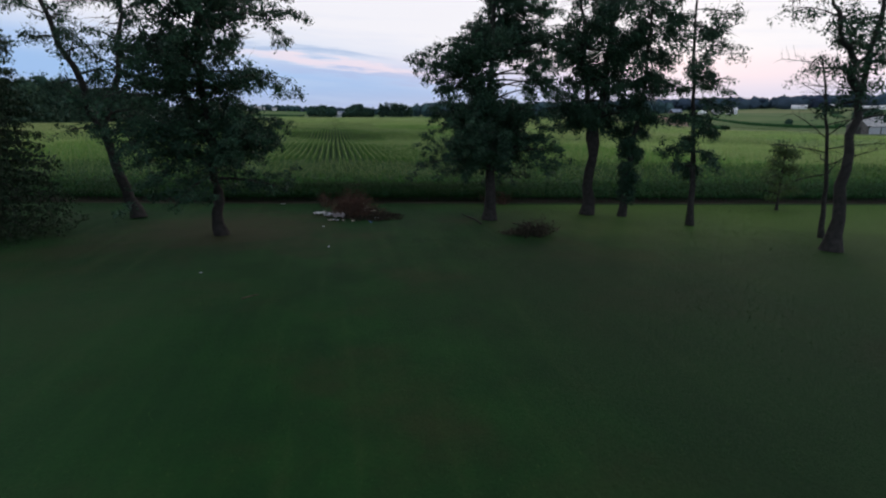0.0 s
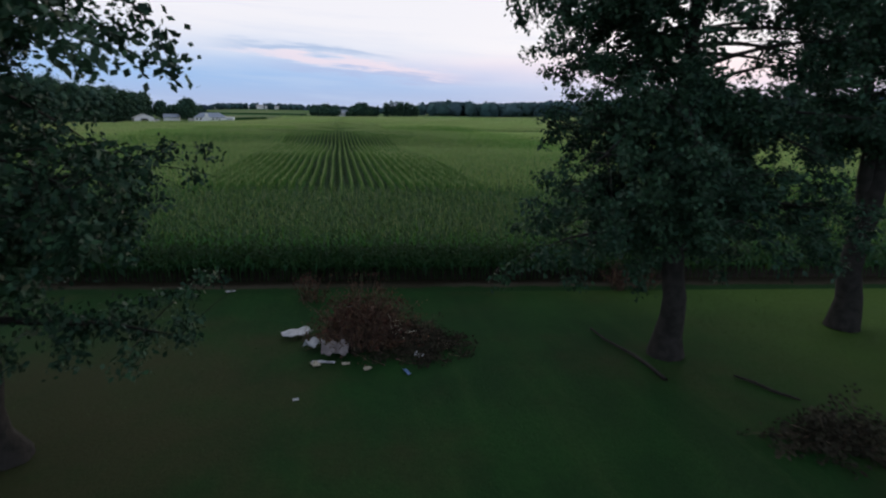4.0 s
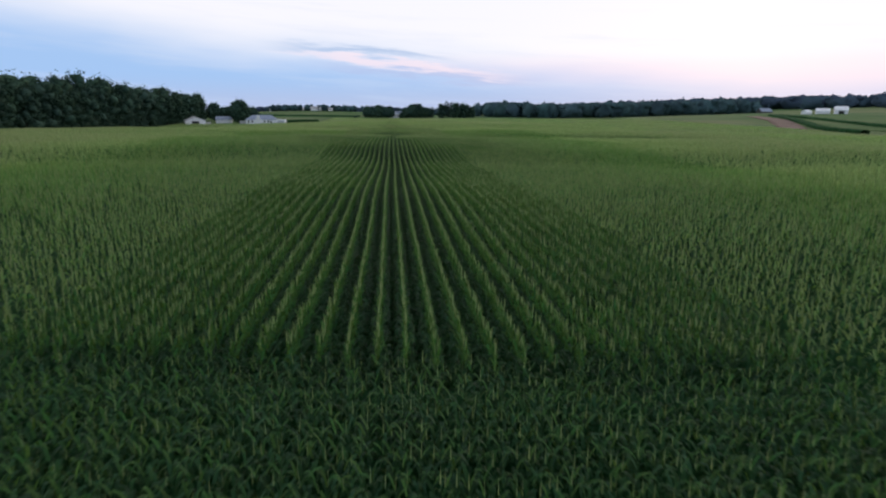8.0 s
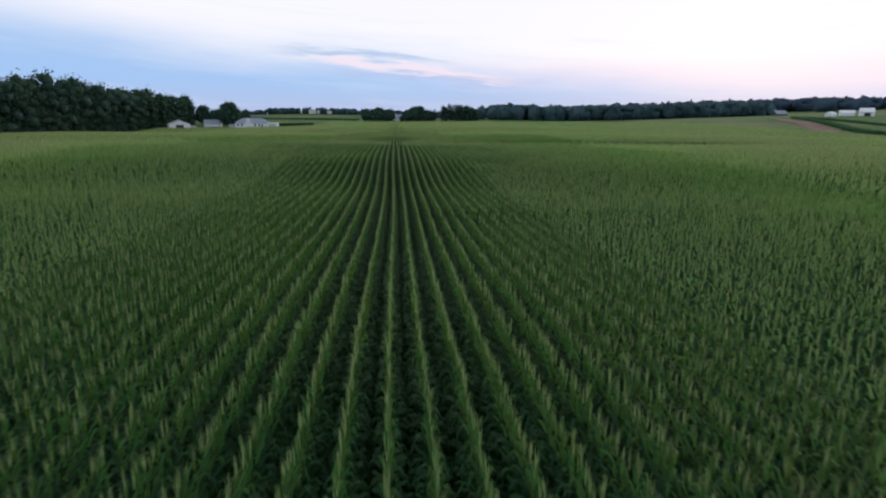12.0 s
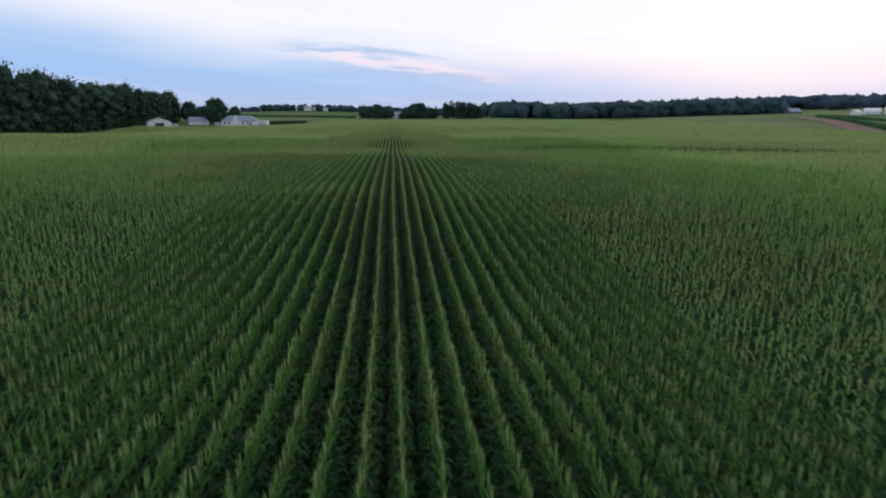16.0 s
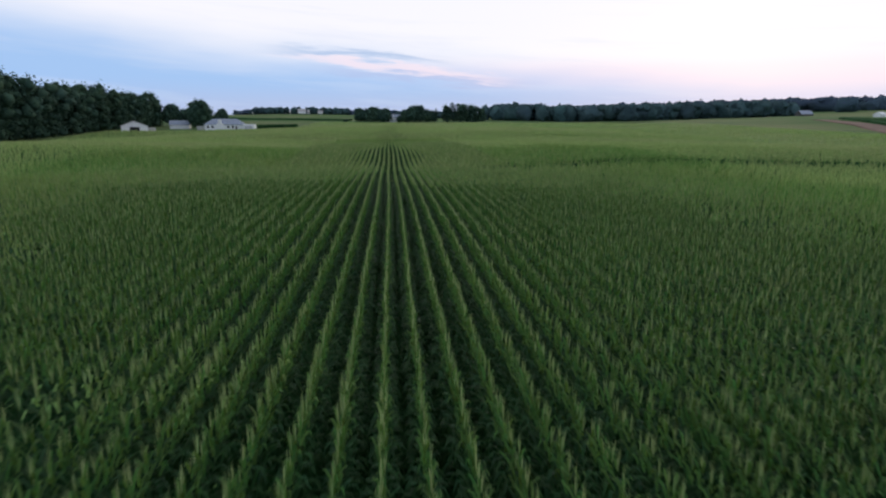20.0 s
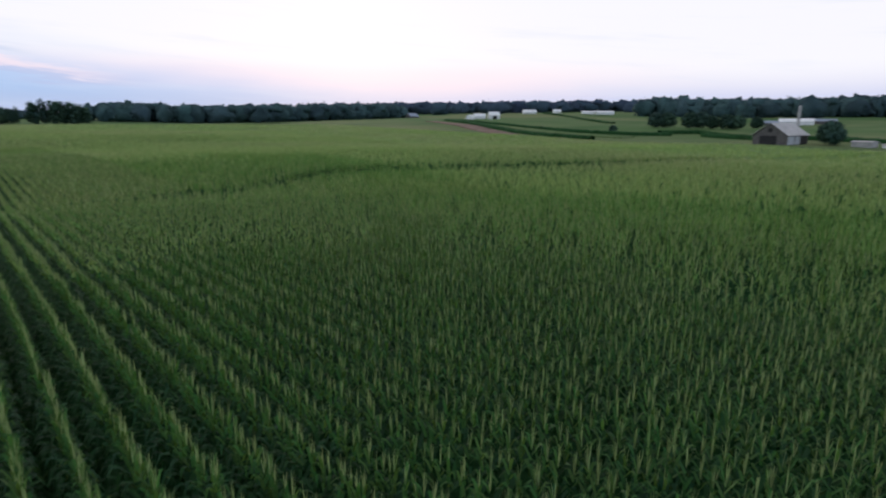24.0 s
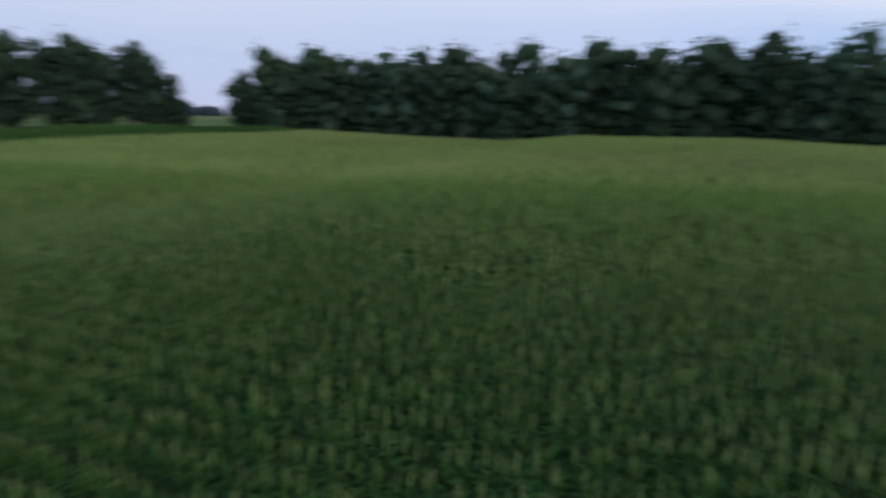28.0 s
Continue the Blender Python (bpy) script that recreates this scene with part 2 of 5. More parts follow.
def lawn_surface():
    """Mown grass: mower lines along the flight, worn brown patches, and light and shade painted over wide areas."""
    m = bpy.data.materials.new("lawn_grass")
    m.use_nodes = True
    n = Nodes(m.node_tree)
    co = n.add("ShaderNodeTexCoord").outputs["Object"]
    sep = n.add("ShaderNodeSeparateXYZ")
    n.link(co, sep.inputs[0])
    x, y, _ = sep.outputs
    lines = n.noise(n.combine(n.math("MULTIPLY", x, 1.1), n.math("MULTIPLY", y, 0.07), 2.0), 1.0, 4.0, 0.6)
    blotch = n.noise(co, 0.32, 5.0, 0.6)
    grain = n.noise(co, 11.0, 5.0, 0.7)
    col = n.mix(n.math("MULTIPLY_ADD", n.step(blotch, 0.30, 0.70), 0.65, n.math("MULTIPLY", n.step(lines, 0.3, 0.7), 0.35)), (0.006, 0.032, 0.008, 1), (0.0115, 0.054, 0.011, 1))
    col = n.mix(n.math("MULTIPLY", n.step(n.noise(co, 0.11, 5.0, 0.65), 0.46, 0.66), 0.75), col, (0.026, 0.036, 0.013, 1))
    col = n.mix(n.math("MULTIPLY", n.step(lines, 0.52, 0.80), 0.5), col, (0.030, 0.058, 0.018, 1))
    worn = n.math("ADD", n.math("POWER", n.math("DIVIDE", n.math("ADD", x, 7.5), 8.0), 2.0), n.math("POWER", n.math("DIVIDE", n.math("SUBTRACT", y, 38.5), 7.0), 2.0))
    worn = n.step(n.math("ADD", worn, n.math("MULTIPLY", n.noise(co, 0.45, 5.0, 0.65), 1.6)), 1.9, 0.7)
    col = n.mix(n.math("MULTIPLY", worn, 0.75), col, (0.040, 0.040, 0.018, 1))
    # light on the open east grass, painted in as a yellower green
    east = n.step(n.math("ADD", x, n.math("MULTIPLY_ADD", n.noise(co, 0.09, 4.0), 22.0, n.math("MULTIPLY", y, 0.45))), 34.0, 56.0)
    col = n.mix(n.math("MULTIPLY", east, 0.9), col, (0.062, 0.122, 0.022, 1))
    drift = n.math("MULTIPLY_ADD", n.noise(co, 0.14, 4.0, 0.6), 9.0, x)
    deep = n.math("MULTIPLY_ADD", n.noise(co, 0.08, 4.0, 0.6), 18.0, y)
    thin = n.math("MULTIPLY", n.step(drift, 5.0, 13.0), n.step(deep, 46.0, 34.0))     # shade painted on one near side, brighter grass painted on the other
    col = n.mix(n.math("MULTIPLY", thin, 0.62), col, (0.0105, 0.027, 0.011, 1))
    lit_side = n.math("MULTIPLY", n.step(drift, 1.5, -5.0), n.step(deep, 43.0, 32.0))
    col = n.mix(n.math("MULTIPLY", lit_side, 0.55), col, (0.021, 0.061, 0.021, 1))
    hsv = n.add("ShaderNodeHueSaturation")
    n.put(hsv.inputs["Value"], n.math("MULTIPLY_ADD", grain, 0.9, 0.55))
    n.link(col, hsv.inputs["Color"])
    b = n.add("ShaderNodeBsdfPrincipled")
    n.link(hsv.outputs[0], b.inputs["Base Color"])
    b.inputs["Roughness"].default_value = 0.9
    b.inputs["Specular IOR Level"].default_value = 0.1
    k = n.add("ShaderNodeBump")
    k.inputs["Strength"].default_value = 0.8
    k.inputs["Distance"].default_value = 0.05
    n.link(grain, k.inputs["Height"])
    n.link(k.outputs[0], b.inputs["Normal"])
    n.link(b.outputs[0], n.add("ShaderNodeOutputMaterial").inputs[0])
    return m


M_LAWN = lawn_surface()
M_BLADE = surface("grass_blades", (0.014, 0.050, 0.013), (0.036, 0.098, 0.024), 0.5, 0.8, 0.0, 6.0, island=0.35, wide=(0.055, 0.080, 0.028), wide_scale=0.10, sheen=0.15)
# soil darkened: the shadow under the corn is in its colour
M_SOIL = surface("field_soil", (0.012, 0.010, 0.007), (0.030, 0.023, 0.016), 1.5, 0.95, 0.8, 12.0, bump_d=0.05)
def track_surface():
    """A narrow dirt wheel line with ragged grass on one side and tilled soil, the corn's shade painted into it, on the
    other.
    """
    m = bpy.data.materials.new("dirt_track")
    m.use_nodes = True
    n = Nodes(m.node_tree)
    co = n.add("ShaderNodeTexCoord").outputs["Object"]
    sep = n.add("ShaderNodeSeparateXYZ")
    n.link(co, sep.inputs[0])
    x, y, _ = sep.outputs
    across = n.math("SUBTRACT", n.math("MULTIPLY_ADD", x, -SLANT, y), 48.55)
    ragged = n.math("ADD", across, n.math("MULTIPLY", n.math("SUBTRACT", n.noise(co, 0.7, 6.0, 0.7), 0.5), 1.3))
    grain = n.noise(co, 9.0, 5.0, 0.7)
    dirt = n.mix(grain, (0.030, 0.027, 0.019, 1), (0.085, 0.078, 0.058, 1))
    dirt = n.mix(n.math("MULTIPLY", n.step(n.noise(co, 0.16, 4.0), 0.42, 0.62), 0.7), dirt, (0.024, 0.024, 0.014, 1))
    soil = n.mix(grain, (0.010, 0.010, 0.006, 1), (0.030, 0.025, 0.016, 1))
    turf = n.mix(grain, (0.007, 0.030, 0.009, 1), (0.014, 0.052, 0.013, 1))
    col = n.mix(n.step(ragged, -0.45, -0.10), turf, dirt)
    col = n.mix(n.step(ragged, 0.05, 0.5), col, soil)
    b = n.add("ShaderNodeBsdfPrincipled")
    n.link(col, b.inputs["Base Color"])
    b.inputs["Roughness"].default_value = 0.95
    b.inputs["Specular IOR Level"].default_value = 0.1
    k = n.add("ShaderNodeBump")
    k.inputs["Strength"].default_value = 0.7
    k.inputs["Distance"].default_value = 0.04
    n.link(grain, k.inputs["Height"])
    n.link(k.outputs[0], b.inputs["Normal"])
    n.link(b.outputs[0], n.add("ShaderNodeOutputMaterial").inputs[0])
    return m


SLANT = -0.11        # the field edge is not square to the rows
M_TRACK = track_surface()
M_MEADOW = surface("hay_fields", (0.056, 0.125, 0.042), (0.090, 0.165, 0.056), 0.02, 0.95, 0.3, 0.8, wide=(0.150, 0.185, 0.080), wide_scale=0.006, sheen=0.05)
# lower leaves dark, top leaves pale: light from above is in the colours
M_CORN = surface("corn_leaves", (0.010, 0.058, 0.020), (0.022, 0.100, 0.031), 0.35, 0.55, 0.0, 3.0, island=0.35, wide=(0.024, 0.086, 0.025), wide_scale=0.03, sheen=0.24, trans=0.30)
M_CORN_LIT = surface("corn_lit_leaves", (0.026, 0.114, 0.024), (0.056, 0.172, 0.038), 0.35, 0.55, 0.0, 3.0, island=0.35, wide=(0.084, 0.198, 0.044), wide_scale=0.03, sheen=0.22, trans=0.42)
M_TASSEL = surface("corn_tassels", (0.178, 0.278, 0.105), (0.318, 0.398, 0.184), 0.5, 0.8, 0.0, 6.0, island=0.36, trans=0.38)
# canopy, far and mid corn: paler with distance, grazing light in the colour
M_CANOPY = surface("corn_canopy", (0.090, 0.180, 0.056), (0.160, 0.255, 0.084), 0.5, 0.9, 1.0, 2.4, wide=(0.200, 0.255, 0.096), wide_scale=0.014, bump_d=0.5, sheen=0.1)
M_FARCORN = surface("lit_corn_tops_and_tassels", (0.270, 0.400, 0.142), (0.405, 0.515, 0.208), 0.5, 0.8, 0.0, 3.0, island=0.3, wide=(0.370, 0.420, 0.205), wide_scale=0.014, sheen=0.15, trans=0.4)
M_MIDCORN = surface("lit_corn_upper_leaves", (0.125, 0.280, 0.075), (0.225, 0.390, 0.118), 0.4, 0.7, 0.0, 3.0, island=0.3, wide=(0.225, 0.335, 0.105), wide_scale=0.02, sheen=0.2, trans=0.4)
# lower leaf mass: furrow shade is put into this dark green
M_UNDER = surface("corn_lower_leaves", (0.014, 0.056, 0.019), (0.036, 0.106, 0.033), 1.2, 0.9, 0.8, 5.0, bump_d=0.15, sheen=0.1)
M_BARK = surface("grey_bark", (0.014, 0.0135, 0.012), (0.042, 0.039, 0.035), 3.0, 0.95, 0.9, 18.0, bump_d=0.04)
M_LEAF = surface("maple_leaves", (0.014, 0.043, 0.025), (0.037, 0.086, 0.045), 0.5, 0.6, 0.0, 4.0, island=0.4, sheen=0.2)
M_YOUNG_LEAF = surface("young_leaves", (0.040, 0.075, 0.034), (0.085, 0.135, 0.060), 0.5, 0.6, 0.0, 4.0, island=0.35, sheen=0.2, trans=0.25)
M_NEEDLE = surface("spruce_needles", (0.012, 0.030, 0.014), (0.028, 0.056, 0.024), 0.6, 0.7, 0.0, 4.0, island=0.35, sheen=0.2)
M_WOOD_LEAF = surface("woodland_leaves", (0.025, 0.056, 0.041), (0.058, 0.103, 0.066), 0.12, 0.8, 0.0, 1.0, island=0.25, sheen=0.05, each=0.16)
# far woods: distance haze is put into these two base colours as blue
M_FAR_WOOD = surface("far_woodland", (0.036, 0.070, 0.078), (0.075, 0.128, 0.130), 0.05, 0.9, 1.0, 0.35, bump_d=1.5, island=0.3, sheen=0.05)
M_HAZE_WOOD = surface("haze_tinted_woods", (0.046, 0.072, 0.105), (0.074, 0.106, 0.140), 0.02, 0.95, 0.8, 0.2, bump_d=2.0, island=0.15, sheen=0.0)
M_BRUSH = surface("dead_brush", (0.034, 0.019, 0.012), (0.125, 0.062, 0.038), 2.0, 0.9, 0.0, 9.0, island=0.45)
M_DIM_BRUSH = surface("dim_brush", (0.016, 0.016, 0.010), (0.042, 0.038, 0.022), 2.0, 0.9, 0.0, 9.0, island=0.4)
M_TWIG = surface("bare_twigs", (0.055, 0.038, 0.029), (0.165, 0.115, 0.085), 3.0, 0.9, 0.0, 15.0, island=0.4)
M_WHITE = surface("white_siding", (0.84, 0.84, 0.84), (0.90, 0.90, 0.90), 0.5, 0.7, 0.4, 8.0, bump_d=0.01)
M_SHEET = surface("white_plastic", (0.40, 0.42, 0.45), (0.60, 0.61, 0.65), 2.0, 0.5, 0.4, 12.0, bump_d=0.02)
M_ROOF = surface("grey_shingles", (0.22, 0.26, 0.33), (0.36, 0.41, 0.50), 0.8, 0.8, 0.6, 6.0, bump_d=0.02)
M_TIN = surface("weathered_tin", (0.34, 0.34, 0.35), (0.52, 0.51, 0.50), 0.6, 0.6, 0.5, 5.0, bump_d=0.02, metal=0.2)
M_BARNWOOD = surface("weathered_boards", (0.075, 0.070, 0.068), (0.17, 0.16, 0.155), 1.5, 0.9, 0.7, 12.0, bump_d=0.02)
# for flat panels on closed walls, painted dark as the shade inside openings
M_DARK_PANEL = surface("dark_panel", (0.012, 0.012, 0.014), (0.03, 0.03, 0.032), 1.0, 0.5, 0.0, 5.0)
M_GLASS = surface("window_glass", (0.02, 0.025, 0.03), (0.05, 0.055, 0.065), 0.6, 0.12, 0.0, 3.0, sheen=0.8)
M_CLAY = surface("bare_earth", (0.13, 0.085, 0.065), (0.22, 0.15, 0.115), 0.3, 0.95, 0.5, 4.0)
M_SACK = surface("woven_sack", (0.17, 0.15, 0.15), (0.30, 0.27, 0.27), 2.0, 0.8, 0.4, 14.0, bump_d=0.02)
M_BLUE = surface("blue_plastic", (0.08, 0.16, 0.36), (0.13, 0.24, 0.48), 2.0, 0.5, 0.2, 12.0)
M_TAN = surface("tan_board", (0.32, 0.30, 0.23), (0.48, 0.45, 0.36), 2.0, 0.8, 0.3, 12.0)


# ---- mesh helpers ----
def mesh_arrays(name, verts, tris, mats, slot=None, smooth=False):
    """A mesh from numpy arrays of vertices and triangles."""
    verts, tris = np.asarray(verts, np.float32), np.asarray(tris, np.int32)
    me = bpy.data.meshes.new(name)
    me.vertices.add(len(verts))
    me.vertices.foreach_set("co", verts.ravel())
    me.loops.add(tris.size)
    me.loops.foreach_set("vertex_index", tris.ravel())
    me.polygons.add(len(tris))
    me.polygons.foreach_set("loop_start", np.arange(0, tris.size, 3, dtype=np.int32))
    me.polygons.foreach_set("loop_total", np.full(len(tris), 3, np.int32))
    for m in mats:
        me.materials.append(m)
    if slot is not None:
        me.polygons.foreach_set("material_index", np.asarray(slot, np.int32))
    if smooth:
        me.polygons.foreach_set("use_smooth", np.ones(len(tris), bool))
    me.update(calc_edges=True)
    return me


def part(name, data, material, parent, label=""):
    """Links a bmesh or a mesh as one object under a thing or a part."""
    if isinstance(data, bmesh.types.BMesh):
        me = bpy.data.meshes.new(name)
        data.to_mesh(me)
        data.free()
    else:
        me = data
    if material is not None and not me.materials:
        me.materials.append(material)
    ob = new(name, me)
    ob.parent = parent
    return tagged(ob, label)


def thing(name, at, turn, label, category, group=""):
    root = new(name)
    root.matrix_world = pose(*at, 0, 0, turn)
    root.empty_display_size = 0.3
    return tagged(root, label, category, group)


def box(bm, x0, x1, y0, y1, z0, z1, bevel=0.0):
    r = bmesh.ops.create_cube(bm, size=1.0)
    for v in r["verts"]:
        v.co = Vector(((x0 + x1) / 2 + v.co.x * (x1 - x0), (y0 + y1) / 2 + v.co.y * (y1 - y0), (z0 + z1) / 2 + v.co.z * (z1 - z0)))
    if bevel:
        bmesh.ops.bevel(bm, geom=list({e for v in r["verts"] for e in v.link_edges}), offset=bevel, segments=1, affect="EDGES")
    return bm


def boxed(*a, bevel=0.0):
    return box(bmesh.new(), *a, bevel=bevel)


rng = np.random.default_rng(7)


# ---- terrain ----
YP = np.array([(-4000, 10), (-600, 4), (-100, 0), (50, 0), (95, 0), (118, -0.6), (134, -0.9), (158, 0.4), (185, 0.4), (225, -0.4), (262, 0.5), (310, -0.4), (380, 1.0), (450, 1.3), (520, 1.6), (620, 2.2), (700, 3.4), (900, 6), (1500, 10), (4000, 14)])
XP = np.array([(-4000, 10), (-1200, 4), (-400, 0), (-165, 0), (0, 0), (60, -0.3), (150, -1.8), (230, -2.7), (280, -1.9), (330, -1.0), (450, 2.5), (600, 7), (900, 17), (1400, 32), (4000, 34)])


def soft_interp(t, p):
    """Smooth steps from point to point."""
    t = np.asarray(t, float)
    i = np.clip(np.searchsorted(p[:, 0], t) - 1, 0, len(p) - 2)
    f = np.clip((t - p[i, 0]) / (p[i + 1, 0] - p[i, 0]), 0, 1)
    f = np.where(np.abs(t) < 500, f * f * (3 - 2 * f), f)
    return p[i, 1] + (p[i + 1, 1] - p[i, 1]) * f


BREAK = np.array([(0, 221), (9, 221.5), (18, 223), (27, 230.5), (38, 237.5), (54, 236), (70, 233), (88, 227), (139, 220), (190, 211), (240, 202), (300, 196)])


def break_line(x):
    """The bare water run that winds across the rows."""
    x = np.asarray(x, float)
    return np.interp(x, BREAK[:, 0], BREAK[:, 1]) + 0.5 * np.sin(x / 6.0) + 0.25 * np.sin(x / 2.3)


def ground_z(x, y):
    x, y = np.asarray(x, float), np.asarray(y, float)
    z = soft_interp(y, YP) + soft_interp(x, XP) * np.clip((y + 60) / 140, 0.25, 1)
    z = z + 6.5 * np.exp(-((x - 380) / 190) ** 2 - ((y - 615) / 170) ** 2)
    z = z + 5.0 * np.exp(-((x + 125) / 60) ** 2 - ((y - 15) / 60) ** 2) + 1.7 * np.exp(-((x + 155) / 50) ** 2 - ((y - 185) / 80) ** 2)
    z = z - 3.2 * np.exp(-((x + 160) / 100) ** 2 - ((y - 455) / 120) ** 2)
    z = z - 2.8 * np.exp(-((x + 165) / 75) ** 2 - ((y - 385) / 80) ** 2)
    z = z - 2.3 * np.exp(-((x + 175) / 45) ** 2 - ((y - 335) / 78) ** 4) + 2.0 * np.exp(-((x + 155) / 50) ** 2 - ((y - 468) / 50) ** 2)
    z = z + 2.2 * np.exp(-((x + 78) / 28) ** 2 - ((y - 48) / 35) ** 2)
    z = z + 6.0 * np.exp(-((x + 130) / 160) ** 2 - ((y - 985) / 120) ** 2)
    z = z + 6.5 * np.exp(-((x - 685) / 130) ** 2 - ((y - 700) / 120) ** 2)
    past = y - break_line(x)                          # a low bank across the field
    z = z + 0.45 * np.clip((past + 1.0) / 4, 0, 1) * np.exp(-np.maximum(past, 0) / 35) * np.clip((x - 5) / 12, 0, 1) * np.clip((255 - x) / 20, 0, 1)
    swell = np.clip((y - 60) / 60, 0, 1) * np.exp(-np.abs(x) / 900)
    return z + swell * (0.35 * np.sin(x / 31 + y / 57) + 0.22 * np.sin(x / 17 - y / 43))


def gz(x, y):
    return float(ground_z(x, y))


def grid_mesh(name, xs, ys, height, mats, pick=None, smooth=True):
    X, Y = np.meshgrid(xs, ys)
    Z = height(X, Y)
    nx, ny = len(xs), len(ys)
    i = (np.arange(ny - 1)[:, None] * nx + np.arange(nx - 1)[None, :]).ravel()
    tris = np.concatenate([np.c_[i, i + 1, i + nx + 1], np.c_[i, i + nx + 1, i + nx]])
    slot = None
    if pick:
        cx = (X[:-1, :-1] + X[1:, 1:]).ravel() / 2
        cy = (Y[:-1, :-1] + Y[1:, 1:]).ravel() / 2
        s = pick(cx, cy)
        slot = np.concatenate([s, s])
    return mesh_arrays(name, np.c_[X.ravel(), Y.ravel(), Z.ravel()], tris, mats, slot, smooth)


def spread(near, far, step, growth=1.22):
    """Coordinates that are dense between the two values of near and widen to far."""
    a = list(np.arange(near[0], near[1] + 1e-6, step))
    d, lo, hi = step, near[0], near[1]
    while lo > -far or hi < far:
        d *= growth
        lo, hi = lo - d, hi + d
        a += [max(lo, -far), min(hi, far)]
    return np.unique(np.round(a, 3))


FIELD_Y0 = 49.2      # where the corn begins, at x = 0
TURN_Y = 66.3        # end of the headland rows


def ground_kind(x, y):
    s = np.full(x.shape, 3)
    s[(y < 49.6)] = 0
    s[(y > 47.6) & (y < 49.6)] = 1
    s[(y >= 49.6) & (y < 640) & (x > -150) & (x < 240)] = 2
    s[(y > 462) & (x < -52)] = 3
    s[(x < -220) | (x > 330) | (y < -260)] = 3
    return s


ys = np.unique(np.concatenate([spread((-40, 300), 4000, 5.0), [46.5, 47.6, 48.2, 48.9, 49.6, 50.1]]))
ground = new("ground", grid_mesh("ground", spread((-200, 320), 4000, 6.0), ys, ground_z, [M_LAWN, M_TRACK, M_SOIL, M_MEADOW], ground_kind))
co = np.empty(len(ground.data.vertices) * 3, np.float32)
ground.data.vertices.foreach_get("co", co)
co = co.reshape(-1, 3)
co[:, 1] += SLANT * np.clip(co[:, 0], -90, 90) * np.clip(1.4 - np.abs(co[:, 1] - 48.5) / 40, 0, 1)
ground.data.vertices.foreach_set("co", co.ravel())
tagged(ground, "mown lawn, a dirt track and rolling farm fields", "ground", kind="structure")


# ---- corn ----
ROW = 0.762
ROW_X = -0.20         # where one row lies


def leaf_strip(base, az, length, width, up, droop, steps):
    """One arching leaf as a tapered strip of triangles."""
    t = np.linspace(0, 1, steps + 1)
    out = length * (t * 0.85)
    z = up * np.sin(np.clip(t * 1.7, 0, 1.57)) - droop * np.clip(t - 0.45, 0, 1) ** 1.5
    c, s = math.cos(az), math.sin(az)
    mid = np.c_[base[0] + c * out, base[1] + s * out, base[2] + z]
    half = width / 2 * np.sin(np.clip(0.35 + 0.62 * t, 0, 1) * math.pi) ** 0.7
    half[-1] = 0
    side = np.c_[-s * half, c * half, np.zeros_like(half)]
    v = np.concatenate([mid[:-1] - side[:-1], mid[:-1] + side[:-1], mid[-1:]])
    k, f = steps, []
    for i in range(k - 1):
        f += [(i, i + 1, k + i + 1), (i, k + i + 1, k + i)]
    f.append((k - 1, 2 * k, 2 * k - 1))
    return v, f


def corn_template(seed, low, high, steps, spikes, fat=1.0, tall=1.0, flag=2, body=0):
    """One corn plant: stalk, long arching leaves across the furrow, short flag leaves, tassel. Returns vertices, triangles and material slots."""
    r = np.random.default_rng(seed)
    V, F, S, n = [], [], [], 0

    def put(v, f, slot):
        nonlocal n
        V.append(np.asarray(v))
        F.append(np.asarray(f) + n)
        S.extend([slot] * len(f))
        n += len(v)
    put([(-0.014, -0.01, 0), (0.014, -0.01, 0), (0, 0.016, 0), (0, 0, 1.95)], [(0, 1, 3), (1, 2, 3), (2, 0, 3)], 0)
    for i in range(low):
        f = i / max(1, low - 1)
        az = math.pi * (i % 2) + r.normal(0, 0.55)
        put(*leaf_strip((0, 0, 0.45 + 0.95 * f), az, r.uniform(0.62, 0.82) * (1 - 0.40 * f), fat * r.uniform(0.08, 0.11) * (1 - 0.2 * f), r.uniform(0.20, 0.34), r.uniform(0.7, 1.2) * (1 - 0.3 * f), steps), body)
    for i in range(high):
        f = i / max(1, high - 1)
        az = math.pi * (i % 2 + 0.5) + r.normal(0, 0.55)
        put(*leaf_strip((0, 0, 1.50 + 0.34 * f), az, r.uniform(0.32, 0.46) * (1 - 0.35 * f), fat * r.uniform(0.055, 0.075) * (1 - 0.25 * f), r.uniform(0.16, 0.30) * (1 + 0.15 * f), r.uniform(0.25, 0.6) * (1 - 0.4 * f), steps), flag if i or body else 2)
    for i in range(spikes):
        a, tilt = r.uniform(0, 6.28), (0.02 if i == 0 else r.uniform(0.04, 0.11))
        w = 0.0125 * fat
        put([(-w * math.sin(a), w * math.cos(a), 1.86), (w * math.sin(a), -w * math.cos(a), 1.86), (tilt * math.cos(a), tilt * math.sin(a), (2.24 - tilt * 0.7) * tall)], [(0, 1, 2)], 1)
    return np.concatenate(V), np.concatenate(F), np.array(S)


